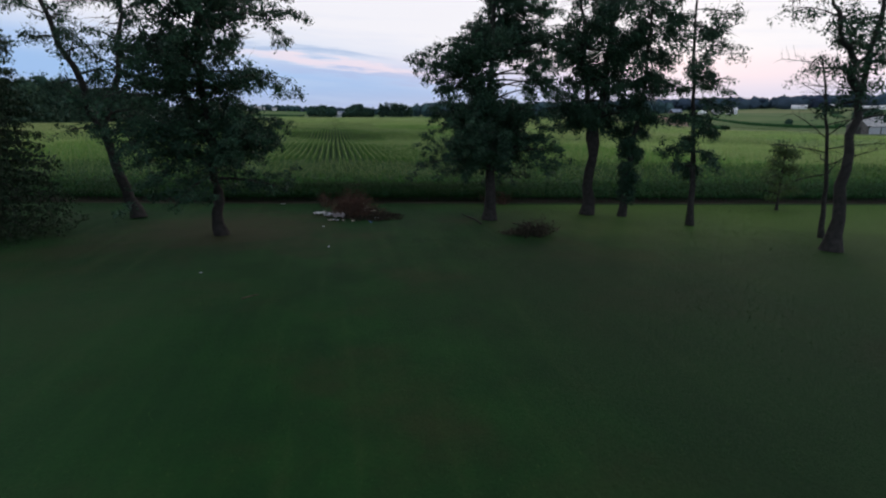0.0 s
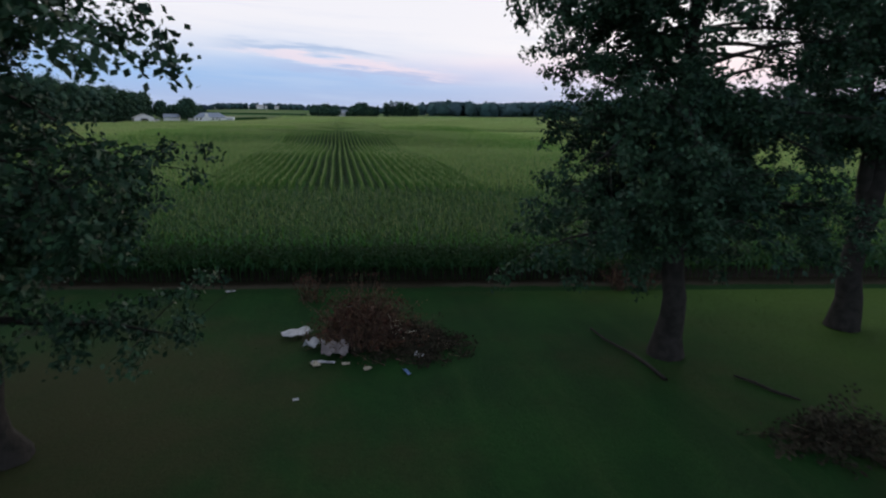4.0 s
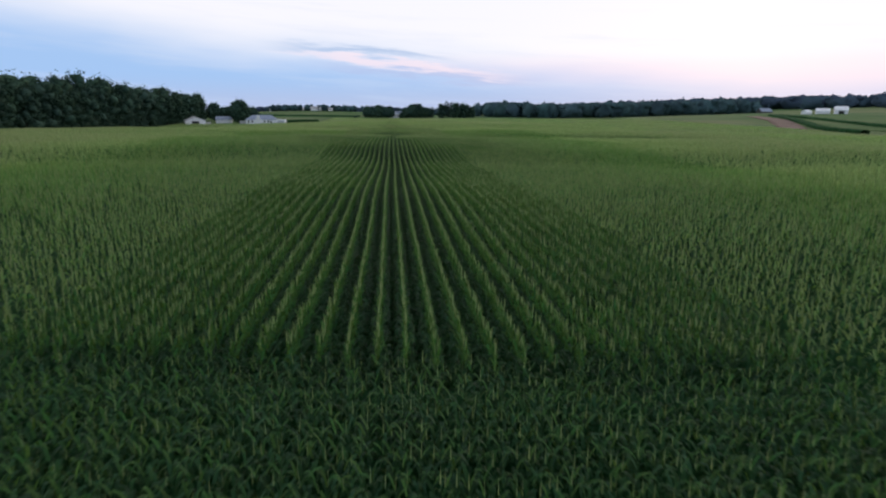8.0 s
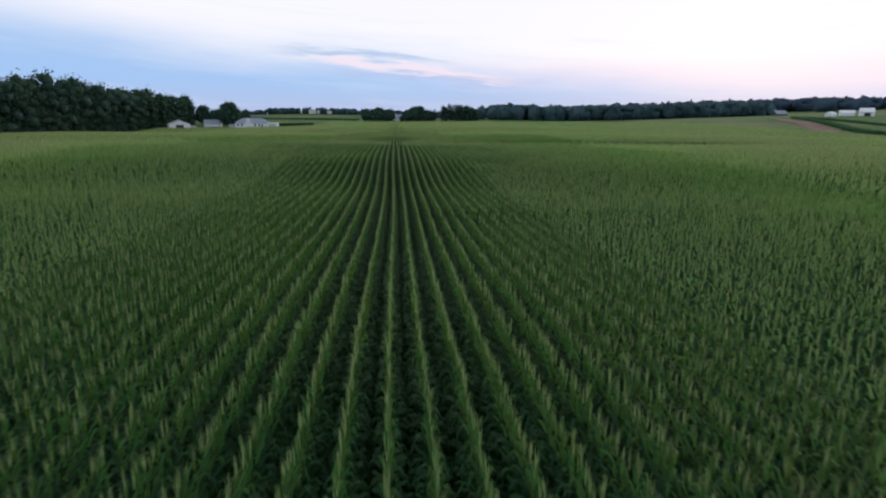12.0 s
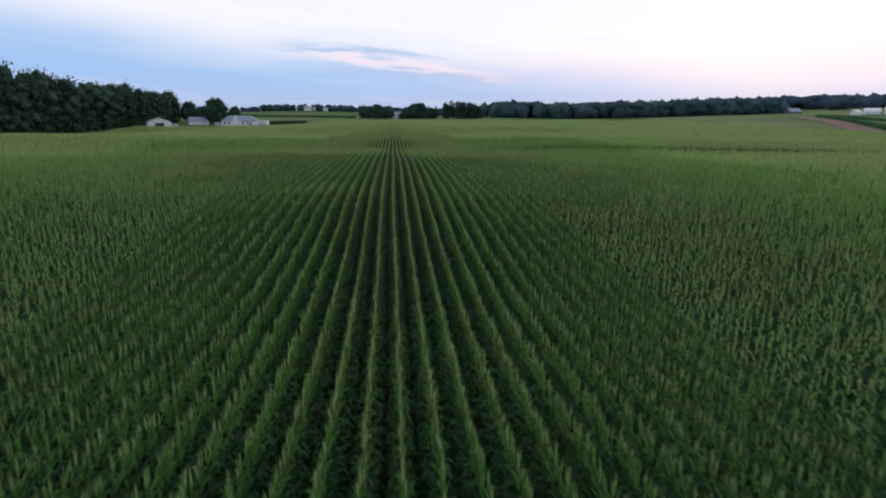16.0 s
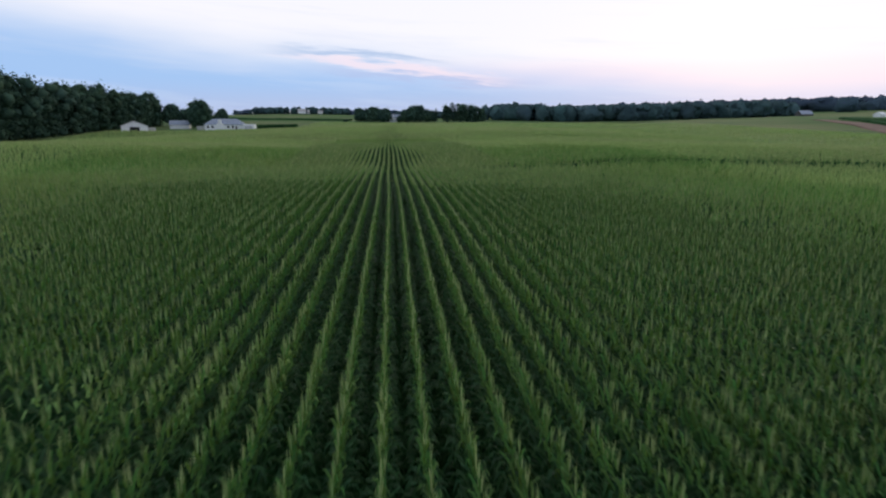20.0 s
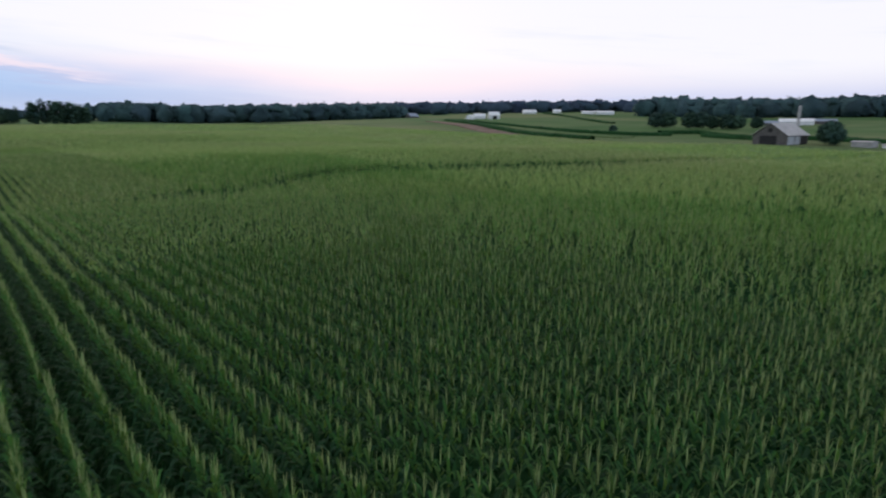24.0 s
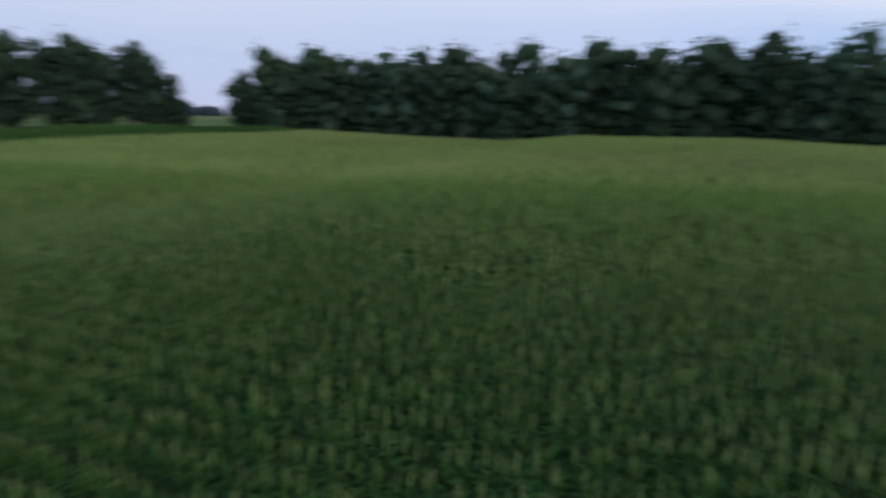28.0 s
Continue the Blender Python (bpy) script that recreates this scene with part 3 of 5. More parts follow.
def tuft_template(seed, blades, slots=(4, 3, 4, 3, 4, 3), wide=0.10, tips=2, tip=3):
    """A clump of far corn: leaning pointed blades and tassel tips."""
    r = np.random.default_rng(seed)
    V, F, S = [], [], []
    for i in range(blades):
        a, w = r.normal(0, 0.9) + math.pi * (i % 2), r.uniform(0.7, 1.2) * wide
        lean = r.uniform(0.10, 0.38)
        ox, oy = r.uniform(-0.06, 0.06), r.uniform(-0.40, 0.40)
        top = r.uniform(1.70, 2.05)
        V += [(ox - w * math.sin(a), oy + w * math.cos(a), 1.15), (ox + w * math.sin(a), oy - w * math.cos(a), 1.15), (ox + lean * math.cos(a), oy + lean * math.sin(a), top)]
        F.append((3 * i, 3 * i + 1, 3 * i + 2))
        S.append(slots[i % 6])
    k = len(V)
    for j in range(tips):
        oy, w, top = r.uniform(-0.42, 0.42), r.uniform(0.022, 0.042), r.uniform(2.10, 2.30)
        V += [(-w, oy, 1.70), (w, oy, 1.70), (r.uniform(-0.06, 0.06), oy + 0.05, top)]
        F.append((k + 3 * j, k + 3 * j + 1, k + 3 * j + 2))
        S.append(tip)
    return np.array(V), np.array(F), np.array(S)


def gap_mask(x, y):
    """Thin places: low spots and grassed breaks that cross the rows."""
    line = 117 + 0.15 * x + 0.9 * np.sin(x / 13.0) + 0.3 * np.sin(x / 4.1)
    m = (np.abs(y - line) < 0.42) & (x > 2.5) & (x < 27)
    m |= (np.abs(y - break_line(x)) < np.interp(x, (6, 14, 30, 70, 240), (0.2, 0.9, 1.0, 1.4, 2.0))) & (x > 6) & (x < 262)
    return m


def inside(x, y, x0, x1, y0, y1):
    u, v = x + 3 * np.sin(y / 7) + 2 * np.sin(y / 2.3), y + 3 * np.sin(x / 6) + 2 * np.sin(x / 1.9)
    ok = (u > x0) & (u < x1) & (v > y0) & (v < y1)
    return x[ok], y[ok]


def scatter(templates, x, y, keep=1.0, height=1.0, turn=0.0):
    """Sets one of the templates at every place. Returns arrays for mesh_arrays."""
    r = np.random.default_rng(len(x) + len(templates))
    ok = (r.random(len(x)) < keep) & ~gap_mask(x, y)
    x, y = x[ok], y[ok]
    which = r.integers(0, len(templates), len(x))
    vs, fs, ss, base = [], [], [], 0
    for i, (V, F, S) in enumerate(templates):
        px, py = x[which == i], y[which == i]
        if not len(px):
            continue
        a = turn + r.integers(0, 2, len(px)) * math.pi + r.normal(0, 0.3, len(px))
        big = 0.5 + 0.5 * np.sin(px / 9.0 + 1.3 * np.sin(py / 14.0)) * np.sin(py / 11.0 + px / 23.0)
        k = height * r.normal(0.98, 0.032, len(px)) * (0.93 + 0.10 * big)
        c, s = np.cos(a) * k, np.sin(a) * k
        P = np.empty((len(px), len(V), 3), np.float32)
        P[:, :, 0] = px[:, None] + c[:, None] * V[:, 0] - s[:, None] * V[:, 1]
        P[:, :, 1] = py[:, None] + s[:, None] * V[:, 0] + c[:, None] * V[:, 1]
        P[:, :, 2] = ground_z(px, py)[:, None] + 1.18 * k[:, None] * V[:, 2]
        vs.append(P.reshape(-1, 3))
        fs.append((np.arange(len(px))[:, None, None] * len(V) + F[None]).reshape(-1, 3) + base)
        ss.append(np.tile(S, len(px)))
        base += len(px) * len(V)
    return np.concatenate(vs), np.concatenate(fs), np.concatenate(ss)


def joined(groups):
    vs, fs, ss, base = [], [], [], 0
    for v, f, s in groups:
        vs.append(v)
        fs.append(f + base)
        ss.append(s)
        base += len(v)
    return np.concatenate(vs), np.concatenate(fs), np.concatenate(ss)


def long_rows(k0, k1, y0, y1, step, jitter=0.026):
    """Plants in rows that run away from the lawn."""
    X, Y = np.meshgrid(np.arange(k0, k1 + 1) * ROW + ROW_X, np.arange(y0, y1, step))
    r = np.random.default_rng(int(k0 * 31 + y0) % 9999 + 77)
    X, Y = X.ravel(), Y.ravel()
    ok = Y > TURN_Y + SLANT * np.clip(X, -90, 90)
    X, Y = X[ok], Y[ok]
    return X + r.normal(0, jitter, X.size) + 0.05 * np.sin(Y / 9.0), Y + r.uniform(-0.5, 0.5, Y.size) * step


def cross_rows(j0, j1, x0, x1, step, jitter=0.05):
    """Headland rows that run along the lawn."""
    X, Y = np.meshgrid(np.arange(x0, x1, step), FIELD_Y0 + 0.2 + np.arange(j0, j1) * ROW)
    r = np.random.default_rng(int(j0 * 17 + x0) % 9999 + 55)
    X, Y = X.ravel(), Y.ravel()
    X = X + r.uniform(-0.5, 0.5, X.size) * step
    return X, Y + SLANT * np.clip(X, -90, 90) + r.normal(0, jitter, Y.size)


def outside(x, y, *rects, ragged=False):
    ok = np.ones(x.shape, bool)
    u, v = x + 3 * np.sin(y / 7) + 2 * np.sin(y / 2.3), y + 3 * np.sin(x / 6) + 2 * np.sin(x / 1.9)
    for x0, x1, y0, y1 in rects:
        if ragged:
            ok &= ~((u > x0) & (u < x1) & (v > y0) & (v < y1))
            continue
        ok &= ~((x > x0) & (x < x1) & (y > y0) & (y < y1))
    return x[ok], y[ok]


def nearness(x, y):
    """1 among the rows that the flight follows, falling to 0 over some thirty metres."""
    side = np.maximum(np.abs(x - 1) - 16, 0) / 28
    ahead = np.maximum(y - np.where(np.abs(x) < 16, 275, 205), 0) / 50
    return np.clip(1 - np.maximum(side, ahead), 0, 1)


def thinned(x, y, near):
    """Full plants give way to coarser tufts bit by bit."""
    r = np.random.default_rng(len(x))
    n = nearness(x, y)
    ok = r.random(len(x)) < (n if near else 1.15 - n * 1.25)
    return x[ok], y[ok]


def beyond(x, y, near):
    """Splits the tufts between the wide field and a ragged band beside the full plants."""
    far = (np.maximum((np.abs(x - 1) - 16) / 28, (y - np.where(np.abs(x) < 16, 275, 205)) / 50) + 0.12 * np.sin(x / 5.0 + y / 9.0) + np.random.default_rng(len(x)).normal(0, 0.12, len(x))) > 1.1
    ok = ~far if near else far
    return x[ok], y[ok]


HI = [corn_template(10 + i, 8, 5, 3, (6, 5, 3, 4, 6, 4, 5, 2)[i], 1.05, 1.02) for i in range(8)]
SIDE = [corn_template(25 + i, 6, 5, 2, (6, 5, 5, 3, 6, 4, 5, 3)[i], 1.2, 1.03) for i in range(8)]
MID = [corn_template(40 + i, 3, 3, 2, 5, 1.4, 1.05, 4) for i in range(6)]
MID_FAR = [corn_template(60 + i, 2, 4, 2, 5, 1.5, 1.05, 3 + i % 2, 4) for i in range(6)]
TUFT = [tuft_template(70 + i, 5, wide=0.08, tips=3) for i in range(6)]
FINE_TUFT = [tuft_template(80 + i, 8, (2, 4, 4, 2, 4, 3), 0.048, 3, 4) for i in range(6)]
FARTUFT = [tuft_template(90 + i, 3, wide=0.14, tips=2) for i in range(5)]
HEAD_TUFT = [tuft_template(110 + i, 6, (0, 2, 0, 2, 0, 2), 0.10, 1, 2) for i in range(6)]
HEAD = [corn_template(120 + i, 8, 3, 3, 1, 1.0, 0.97, 2 * (i % 2)) for i in range(8)]       # fewer light leaves and tassels stand in for shaded headland faces
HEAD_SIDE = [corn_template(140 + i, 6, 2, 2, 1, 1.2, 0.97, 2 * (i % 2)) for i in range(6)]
NEAR = (-11.0, 10.6, 0, 156)
headland = 22
groups = [
    scatter(HI, *long_rows(-7, 7, TURN_Y - 2, 156, 0.2)),
    scatter(SIDE, *long_rows(-14, -8, TURN_Y - 4, 156, 0.21)),
    scatter(SIDE, *long_rows(8, 14, TURN_Y - 4, 156, 0.21)),
    scatter(HI, *inside(*long_rows(-7, 7, 156, 205, 0.21), -18, 22, 0, 198)),
    scatter(SIDE, *inside(*long_rows(-32, -8, 148, 203, 0.21), -18, 22, 156, 198)),
    scatter(SIDE, *inside(*long_rows(8, 36, 148, 203, 0.21), -18, 22, 156, 198)),
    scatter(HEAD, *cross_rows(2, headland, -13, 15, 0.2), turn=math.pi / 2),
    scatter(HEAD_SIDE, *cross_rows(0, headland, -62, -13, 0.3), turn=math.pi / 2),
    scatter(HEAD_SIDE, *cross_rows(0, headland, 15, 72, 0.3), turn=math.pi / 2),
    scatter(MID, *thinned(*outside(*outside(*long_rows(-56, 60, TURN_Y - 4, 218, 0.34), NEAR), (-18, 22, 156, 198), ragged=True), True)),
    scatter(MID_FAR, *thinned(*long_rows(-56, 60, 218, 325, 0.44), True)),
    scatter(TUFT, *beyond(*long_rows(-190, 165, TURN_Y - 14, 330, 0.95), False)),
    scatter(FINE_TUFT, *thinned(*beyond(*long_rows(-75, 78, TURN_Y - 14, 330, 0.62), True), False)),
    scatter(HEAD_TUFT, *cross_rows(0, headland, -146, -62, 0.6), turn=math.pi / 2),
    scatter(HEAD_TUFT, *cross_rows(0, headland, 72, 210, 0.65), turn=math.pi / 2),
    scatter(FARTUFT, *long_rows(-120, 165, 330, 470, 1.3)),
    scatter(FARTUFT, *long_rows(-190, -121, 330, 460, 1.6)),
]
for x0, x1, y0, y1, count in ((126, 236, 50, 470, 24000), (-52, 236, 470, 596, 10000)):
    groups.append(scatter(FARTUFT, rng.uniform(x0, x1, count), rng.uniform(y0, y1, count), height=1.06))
crop = new("corn_crop", mesh_arrays("corn_crop", *joined(groups)[:2], [M_CORN, M_TASSEL, M_CORN_LIT, M_FARCORN, M_MIDCORN], joined(groups)[2]))
tagged(crop, "tall green tasselled corn standing in long straight rows", "corn", kind="stuff")


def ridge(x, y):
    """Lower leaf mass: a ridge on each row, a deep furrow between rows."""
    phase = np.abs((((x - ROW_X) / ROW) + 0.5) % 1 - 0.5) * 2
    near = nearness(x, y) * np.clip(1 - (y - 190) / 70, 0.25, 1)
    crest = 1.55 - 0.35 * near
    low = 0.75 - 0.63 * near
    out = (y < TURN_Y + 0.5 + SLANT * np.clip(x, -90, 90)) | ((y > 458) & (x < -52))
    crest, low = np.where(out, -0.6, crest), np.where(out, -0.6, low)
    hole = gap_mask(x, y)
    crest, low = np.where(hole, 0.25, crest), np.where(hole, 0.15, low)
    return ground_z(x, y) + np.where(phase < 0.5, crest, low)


xs = np.arange(-190 * 2, 165 * 2 + 1) * (ROW / 2) + ROW_X
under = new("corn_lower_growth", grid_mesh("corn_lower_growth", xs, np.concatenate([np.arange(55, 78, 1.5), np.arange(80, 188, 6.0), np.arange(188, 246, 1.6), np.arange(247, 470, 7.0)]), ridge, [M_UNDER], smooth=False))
tagged(under, "lower leaves of the corn rows, painted dark for shade", "corn", kind="stuff")


def headland_z(x, y):
    """Lower leaf mass of the rows that run along the lawn."""
    k = ((y - FIELD_Y0 - 0.2) / ROW + 0.5) % 1 - 0.5
    return ground_z(x, y) + np.where(np.abs(k) < 0.26, 1.15, 0.12)


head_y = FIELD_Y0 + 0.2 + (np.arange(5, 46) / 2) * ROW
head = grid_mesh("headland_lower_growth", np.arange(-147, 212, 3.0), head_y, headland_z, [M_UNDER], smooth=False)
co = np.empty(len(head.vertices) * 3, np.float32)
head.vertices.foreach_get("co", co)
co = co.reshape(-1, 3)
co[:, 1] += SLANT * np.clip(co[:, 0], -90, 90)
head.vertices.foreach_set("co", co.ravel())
tagged(new("headland_lower_growth", head), "lower leaves of the headland corn, painted dark for shade", "corn", kind="stuff")


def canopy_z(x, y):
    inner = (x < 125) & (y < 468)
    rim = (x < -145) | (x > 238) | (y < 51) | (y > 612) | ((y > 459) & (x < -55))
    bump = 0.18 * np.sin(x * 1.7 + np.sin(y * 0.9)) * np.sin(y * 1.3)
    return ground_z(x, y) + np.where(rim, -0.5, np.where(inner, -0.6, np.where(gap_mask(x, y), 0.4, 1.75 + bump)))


def canopy_mesh():
    xs = np.unique(np.concatenate([np.arange(-146.5, -94, 3.0), [-95.2, -94.8, 124.8, 125.2], np.arange(-94, 125, 12.0), np.arange(126, 294, 3.0)]))
    ys = np.unique(np.concatenate([[50.9, 51.2], np.arange(52, 468, 3.5), [467.8, 468.2], np.arange(470, 613, 3.5)]))
    return grid_mesh("corn_canopy", xs, ys, canopy_z, [M_CANOPY], smooth=False)


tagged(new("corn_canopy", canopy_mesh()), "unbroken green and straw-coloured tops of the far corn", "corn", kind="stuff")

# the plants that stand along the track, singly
front_meshes = [mesh_arrays("corn_plant", V, F, [M_CORN, M_TASSEL, M_CORN_LIT], S) for V, F, S in HEAD]
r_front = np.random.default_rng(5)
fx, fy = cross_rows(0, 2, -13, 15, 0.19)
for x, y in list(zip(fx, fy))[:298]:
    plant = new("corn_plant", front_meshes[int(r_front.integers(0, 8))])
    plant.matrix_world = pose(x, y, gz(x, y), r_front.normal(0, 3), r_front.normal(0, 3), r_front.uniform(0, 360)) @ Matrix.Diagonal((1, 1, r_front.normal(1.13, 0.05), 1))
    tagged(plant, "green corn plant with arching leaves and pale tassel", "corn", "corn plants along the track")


# ---- trees ----
def tube(points, radii, sides=7):
    """A tapered tube along a line of points."""
    P, R = np.asarray(points, float), np.asarray(radii, float)
    T = np.gradient(P, axis=0)
    T /= np.linalg.norm(T, axis=1)[:, None] + 1e-9
    ref = np.where(np.abs(T[:, 2:3]) > 0.9, np.array([[1.0, 0, 0]]), np.array([[0, 0, 1.0]]))
    A = np.cross(T, ref)
    A /= np.linalg.norm(A, axis=1)[:, None] + 1e-9
    B = np.cross(T, A)
    ang = np.linspace(0, 2 * math.pi, sides, endpoint=False)
    V = P[:, None] + R[:, None, None] * (np.cos(ang)[None, :, None] * A[:, None] + np.sin(ang)[None, :, None] * B[:, None])
    F = []
    for i in range(len(P) - 1):
        for j in range(sides):
            a, b = i * sides + j, i * sides + (j + 1) % sides
            F += [(a, b, b + sides), (a, b + sides, a + sides)]
    return V.reshape(-1, 3), np.array(F)


def merge(pieces):
    vs, fs, base = [], [], 0
    for v, f in pieces:
        vs.append(v)
        fs.append(f + base)
        base += len(v)
    return np.concatenate(vs), np.concatenate(fs)


def bend(start, heading, rise, length, r, steps=6, sag=0.0, wobble=0.12):
    """A branch line from start; rise is its slope, sag pulls the tip down."""
    p, pts = np.array(start, float), [np.array(start, float)]
    for i in range(steps):
        f = (i + 1) / steps
        heading += r.normal(0, wobble)
        d = np.array([math.cos(heading) * math.cos(rise), math.sin(heading) * math.cos(rise), math.sin(rise) - sag * f])
        p = p + d / np.linalg.norm(d) * length / steps
        pts.append(p)
    return np.array(pts)


def leaf_cloud(centres, count, sigma, size, r, flat=0.6, hang=0.0):
    """Small pointed leaves round each centre, as pairs of triangles."""
    C = np.repeat(np.asarray(centres), count, axis=0)
    n = len(C)
    ball = r.normal(0, 1, (n, 3))                 # clumps with a clear edge
    ball *= (r.random(n) ** 0.4 / (np.linalg.norm(ball, axis=1) + 1e-9))[:, None]
    P = C + ball * np.array([1.65, 1.65, 1.65 * flat]) * sigma
    P[:, 2] -= np.abs(r.normal(0, hang, n)) if hang else 0
    a, b = r.uniform(0, 6.283, n), r.normal(0, 0.7, n)
    s = size * r.uniform(0.6, 1.4, n)
    d = np.c_[np.cos(a) * np.cos(b), np.sin(a) * np.cos(b), np.sin(b) - 0.35] * s[:, None]
    w = np.cross(d, r.normal(0, 1, (n, 3)))
    w *= (s * 0.33 / (np.linalg.norm(w, axis=1) + 1e-9))[:, None]
    V = np.stack([P, P + d * 0.5 + w, P + d, P + d * 0.5 - w], axis=1).reshape(-1, 3)
    i = np.arange(n) * 4
    return V, np.concatenate([np.c_[i, i + 1, i + 2], np.c_[i, i + 2, i + 3]])


def make_tree(name, x, y, seed, label, trunk, radius, limbs, leaf, material=None, twigs=True, category="tree", group="", extra=(), flare=1.4, dense=8, prune=None, cull=-0.40, airy=(99, 0.0)):
    """trunk: list of points (metres from the base); limbs: (heights from, to, how many, length low, length high, slope, sag);
    leaf: (leaves a twig, spread, size, hang); airy: (height from which, how much) the crown opens up."""
    material = material or M_LEAF
    r = np.random.default_rng(seed)
    root = thing(name, (x, y, gz(x, y) - 0.05), 0, label, category, group)
    stems = [trunk] + list(extra)
    wood, limb_sets, centres, heart = [], [], [], []
    for si, st in enumerate(stems):
        key = np.array(st, float)
        t = np.linspace(0, 1, 14)
        u = np.linspace(0, 1, len(key))
        pts = np.c_[np.interp(t, u, key[:, 0]), np.interp(t, u, key[:, 1]), np.interp(t, u, key[:, 2])]
        pts[1:, :2] += r.normal(0, radius * 0.25, (13, 2))
        rad0 = radius * (1.0 if si == 0 else 0.6)
        rad = rad0 * (1 - 0.80 * t) + 0.02
        if si == 0:
            rad[0] *= flare
            rad[1] *= 1 + (flare - 1) * 0.25
        wood.append(tube(pts, rad, 9))
        z0, z1, many, l0, l1, slope, sag = limbs
        top = pts[-1, 2]
        for i in range(many):
            f = (i + r.random()) / many
            z = z0 + (min(z1, top) - z0) * f
            if z < pts[0, 2] + 0.3:
                continue
            b = np.array([np.interp(z, pts[:, 2], pts[:, c]) for c in range(3)])
            length = (l0 + (l1 - l0) * f) * r.uniform(0.55, 1.15)
            az = i * 2.4 + r.normal(0, 0.4)
            line = bend(b, az, slope + r.normal(0, 0.28), length, r, 6, sag, 0.2)
            if prune and prune(line[-1]):
                continue
            lr = max(0.02, np.interp(z, pts[:, 2], rad) * 0.42)
            limb_wood = [tube(line, np.linspace(lr, 0.012, 7), 5)]
            limb_sets.append(limb_wood)
            for k in range(1, 7):
                for side in (-1, 1):
                    tw = bend(line[k], az + side * r.uniform(0.5, 1.2), slope * 0.5 + r.normal(0.1, 0.55), length * r.uniform(0.24, 0.48), r, 3, sag)
                    if twigs and not (prune and prune(tw[3])):
                        limb_wood.append(tube(tw, np.linspace(0.014, 0.005, 4), 3))
                    centres += [tw[2], tw[3]]
                if k > 2:
                    centres.append(line[k])
                if k < 5:
                    heart.append(line[k])
    me = mesh_arrays("trunk", *merge(wood), [M_BARK], smooth=True)
    part("trunk", me, None, root)
    for one in limb_sets:
        part("limb", mesh_arrays("limb", *merge(one), [M_BARK]), None, root)
    count, sigma, size, hang = leaf
    if count:
        C = np.array(centres)
        spine = np.array(trunk, float)
        mid = np.c_[np.interp(C[:, 2], spine[:, 2], spine[:, 0]), np.interp(C[:, 2], spine[:, 2], spine[:, 1])]
        out = np.hypot(C[:, 0] - mid[:, 0], C[:, 1] - mid[:, 1])
        C = C[np.array([noise.noise(Vector(c) * 0.5 + Vector((seed, 0, 0))) for c in C]) > cull + 0.062 * out + airy[1] * np.clip((C[:, 2] - airy[0]) / 2, 0, 1)]
        if prune:
            C = C[[not prune(c) for c in C]]
            heart = [h for h in heart if not prune(h)]
        inner = leaf_cloud(C, max(2, count // 3), sigma * 0.6, size * 1.35, r, 0.62, hang=hang * 0.3)
        mass = leaf_cloud(np.array(heart), int(dense), sigma * 1.5, size * 1.9, r, 0.9)
        part("crown", mesh_arrays("crown", *merge([inner, mass, leaf_cloud(C, count * 2 // 3, sigma, size, r, 0.62, hang=hang * 0.6)]), [material]), None, root)
    return root


def spruce(name, x, y, seed, height, radius, label, tiers=24, leaf=(16, 0.2, 0.2)):
    """A conifer with whorls of drooping boughs down to the ground."""
    r = np.random.default_rng(seed)
    root = thing(name, (x, y, gz(x, y) - 0.05), 0, label, "tree")
    pts = np.c_[np.zeros(10), np.zeros(10), np.linspace(0, height, 10)]
    part("trunk", mesh_arrays("trunk", *tube(pts, np.linspace(height * 0.017, 0.02, 10), 8), [M_BARK], smooth=True), None, root)
    boughs, centres = [], []
    for i in range(tiers):
        f = i / tiers
        z = 0.5 + f * (height - 0.8)
        L = radius * (1 - f) ** 0.8 + 0.15
        for j in range(7):
            az = j * 0.9 + i * 0.37 + r.normal(0, 0.15)
            line = bend((0, 0, z), az, 0.05 + 0.4 * f, L * r.uniform(0.75, 1.1), r, 5, 0.45)
            boughs.append(tube(line, np.linspace(0.035, 0.008, 6), 4))
            for k in range(1, 6):
                w = (line[k] - line[0]) * 0.28
                for side in (-1, 0, 1):
                    centres.append(line[k] + side * np.array([-w[1], w[0], 0]))
    for one in range(tiers):
        part("bough_whorl", mesh_arrays("bough_whorl", *merge(boughs[one * 7:one * 7 + 7]), [M_BARK]), None, root)
    part("crown", mesh_arrays("crown", *leaf_cloud(centres, leaf[0], leaf[1], leaf[2], r, 0.5, 0.12), [M_NEEDLE]), None, root)
    return root


# yard trees
make_tree("leaning_tree", -14.3, 43.2, 21, "tall dark leafy tree with a leaning trunk on the lawn",
          [(0, 0, 0), (-0.55, 0, 2.2), (-1.75, 0, 6.5), (-3.4, 0, 11), (-4.7, 0, 16)], 0.40, (5.2, 16, 21, 3.3, 2.9, 0.45, 0.40), (19, 0.26, 0.12, 0.2), dense=3,
          extra=[[(-1.6, 0, 6.0), (-0.6, 0.3, 9.0), (0.2, 0.4, 13), (0.5, 0.2, 17)]])
make_tree("broad_tree", -7.6, 36.6, 22, "broad leafy tree with low hanging boughs on the lawn",
          [(0, 0, 0), (-0.05, -0.4, 3), (0.3, -3.0, 7.5), (0.9, -5.8, 16)], 0.34, (3.4, 16, 74, 4.7, 4.9, 0.32, 0.40), (66, 0.27, 0.112, 0.2), dense=26, cull=-0.58, airy=(7.5, 0.16), prune=lambda p: p[2] < 2.4 or (p[2] > 7 and p[0] > 2.6 - 0.6 * p[1]) or (p[2] > 9 and p[0] < -4.0))
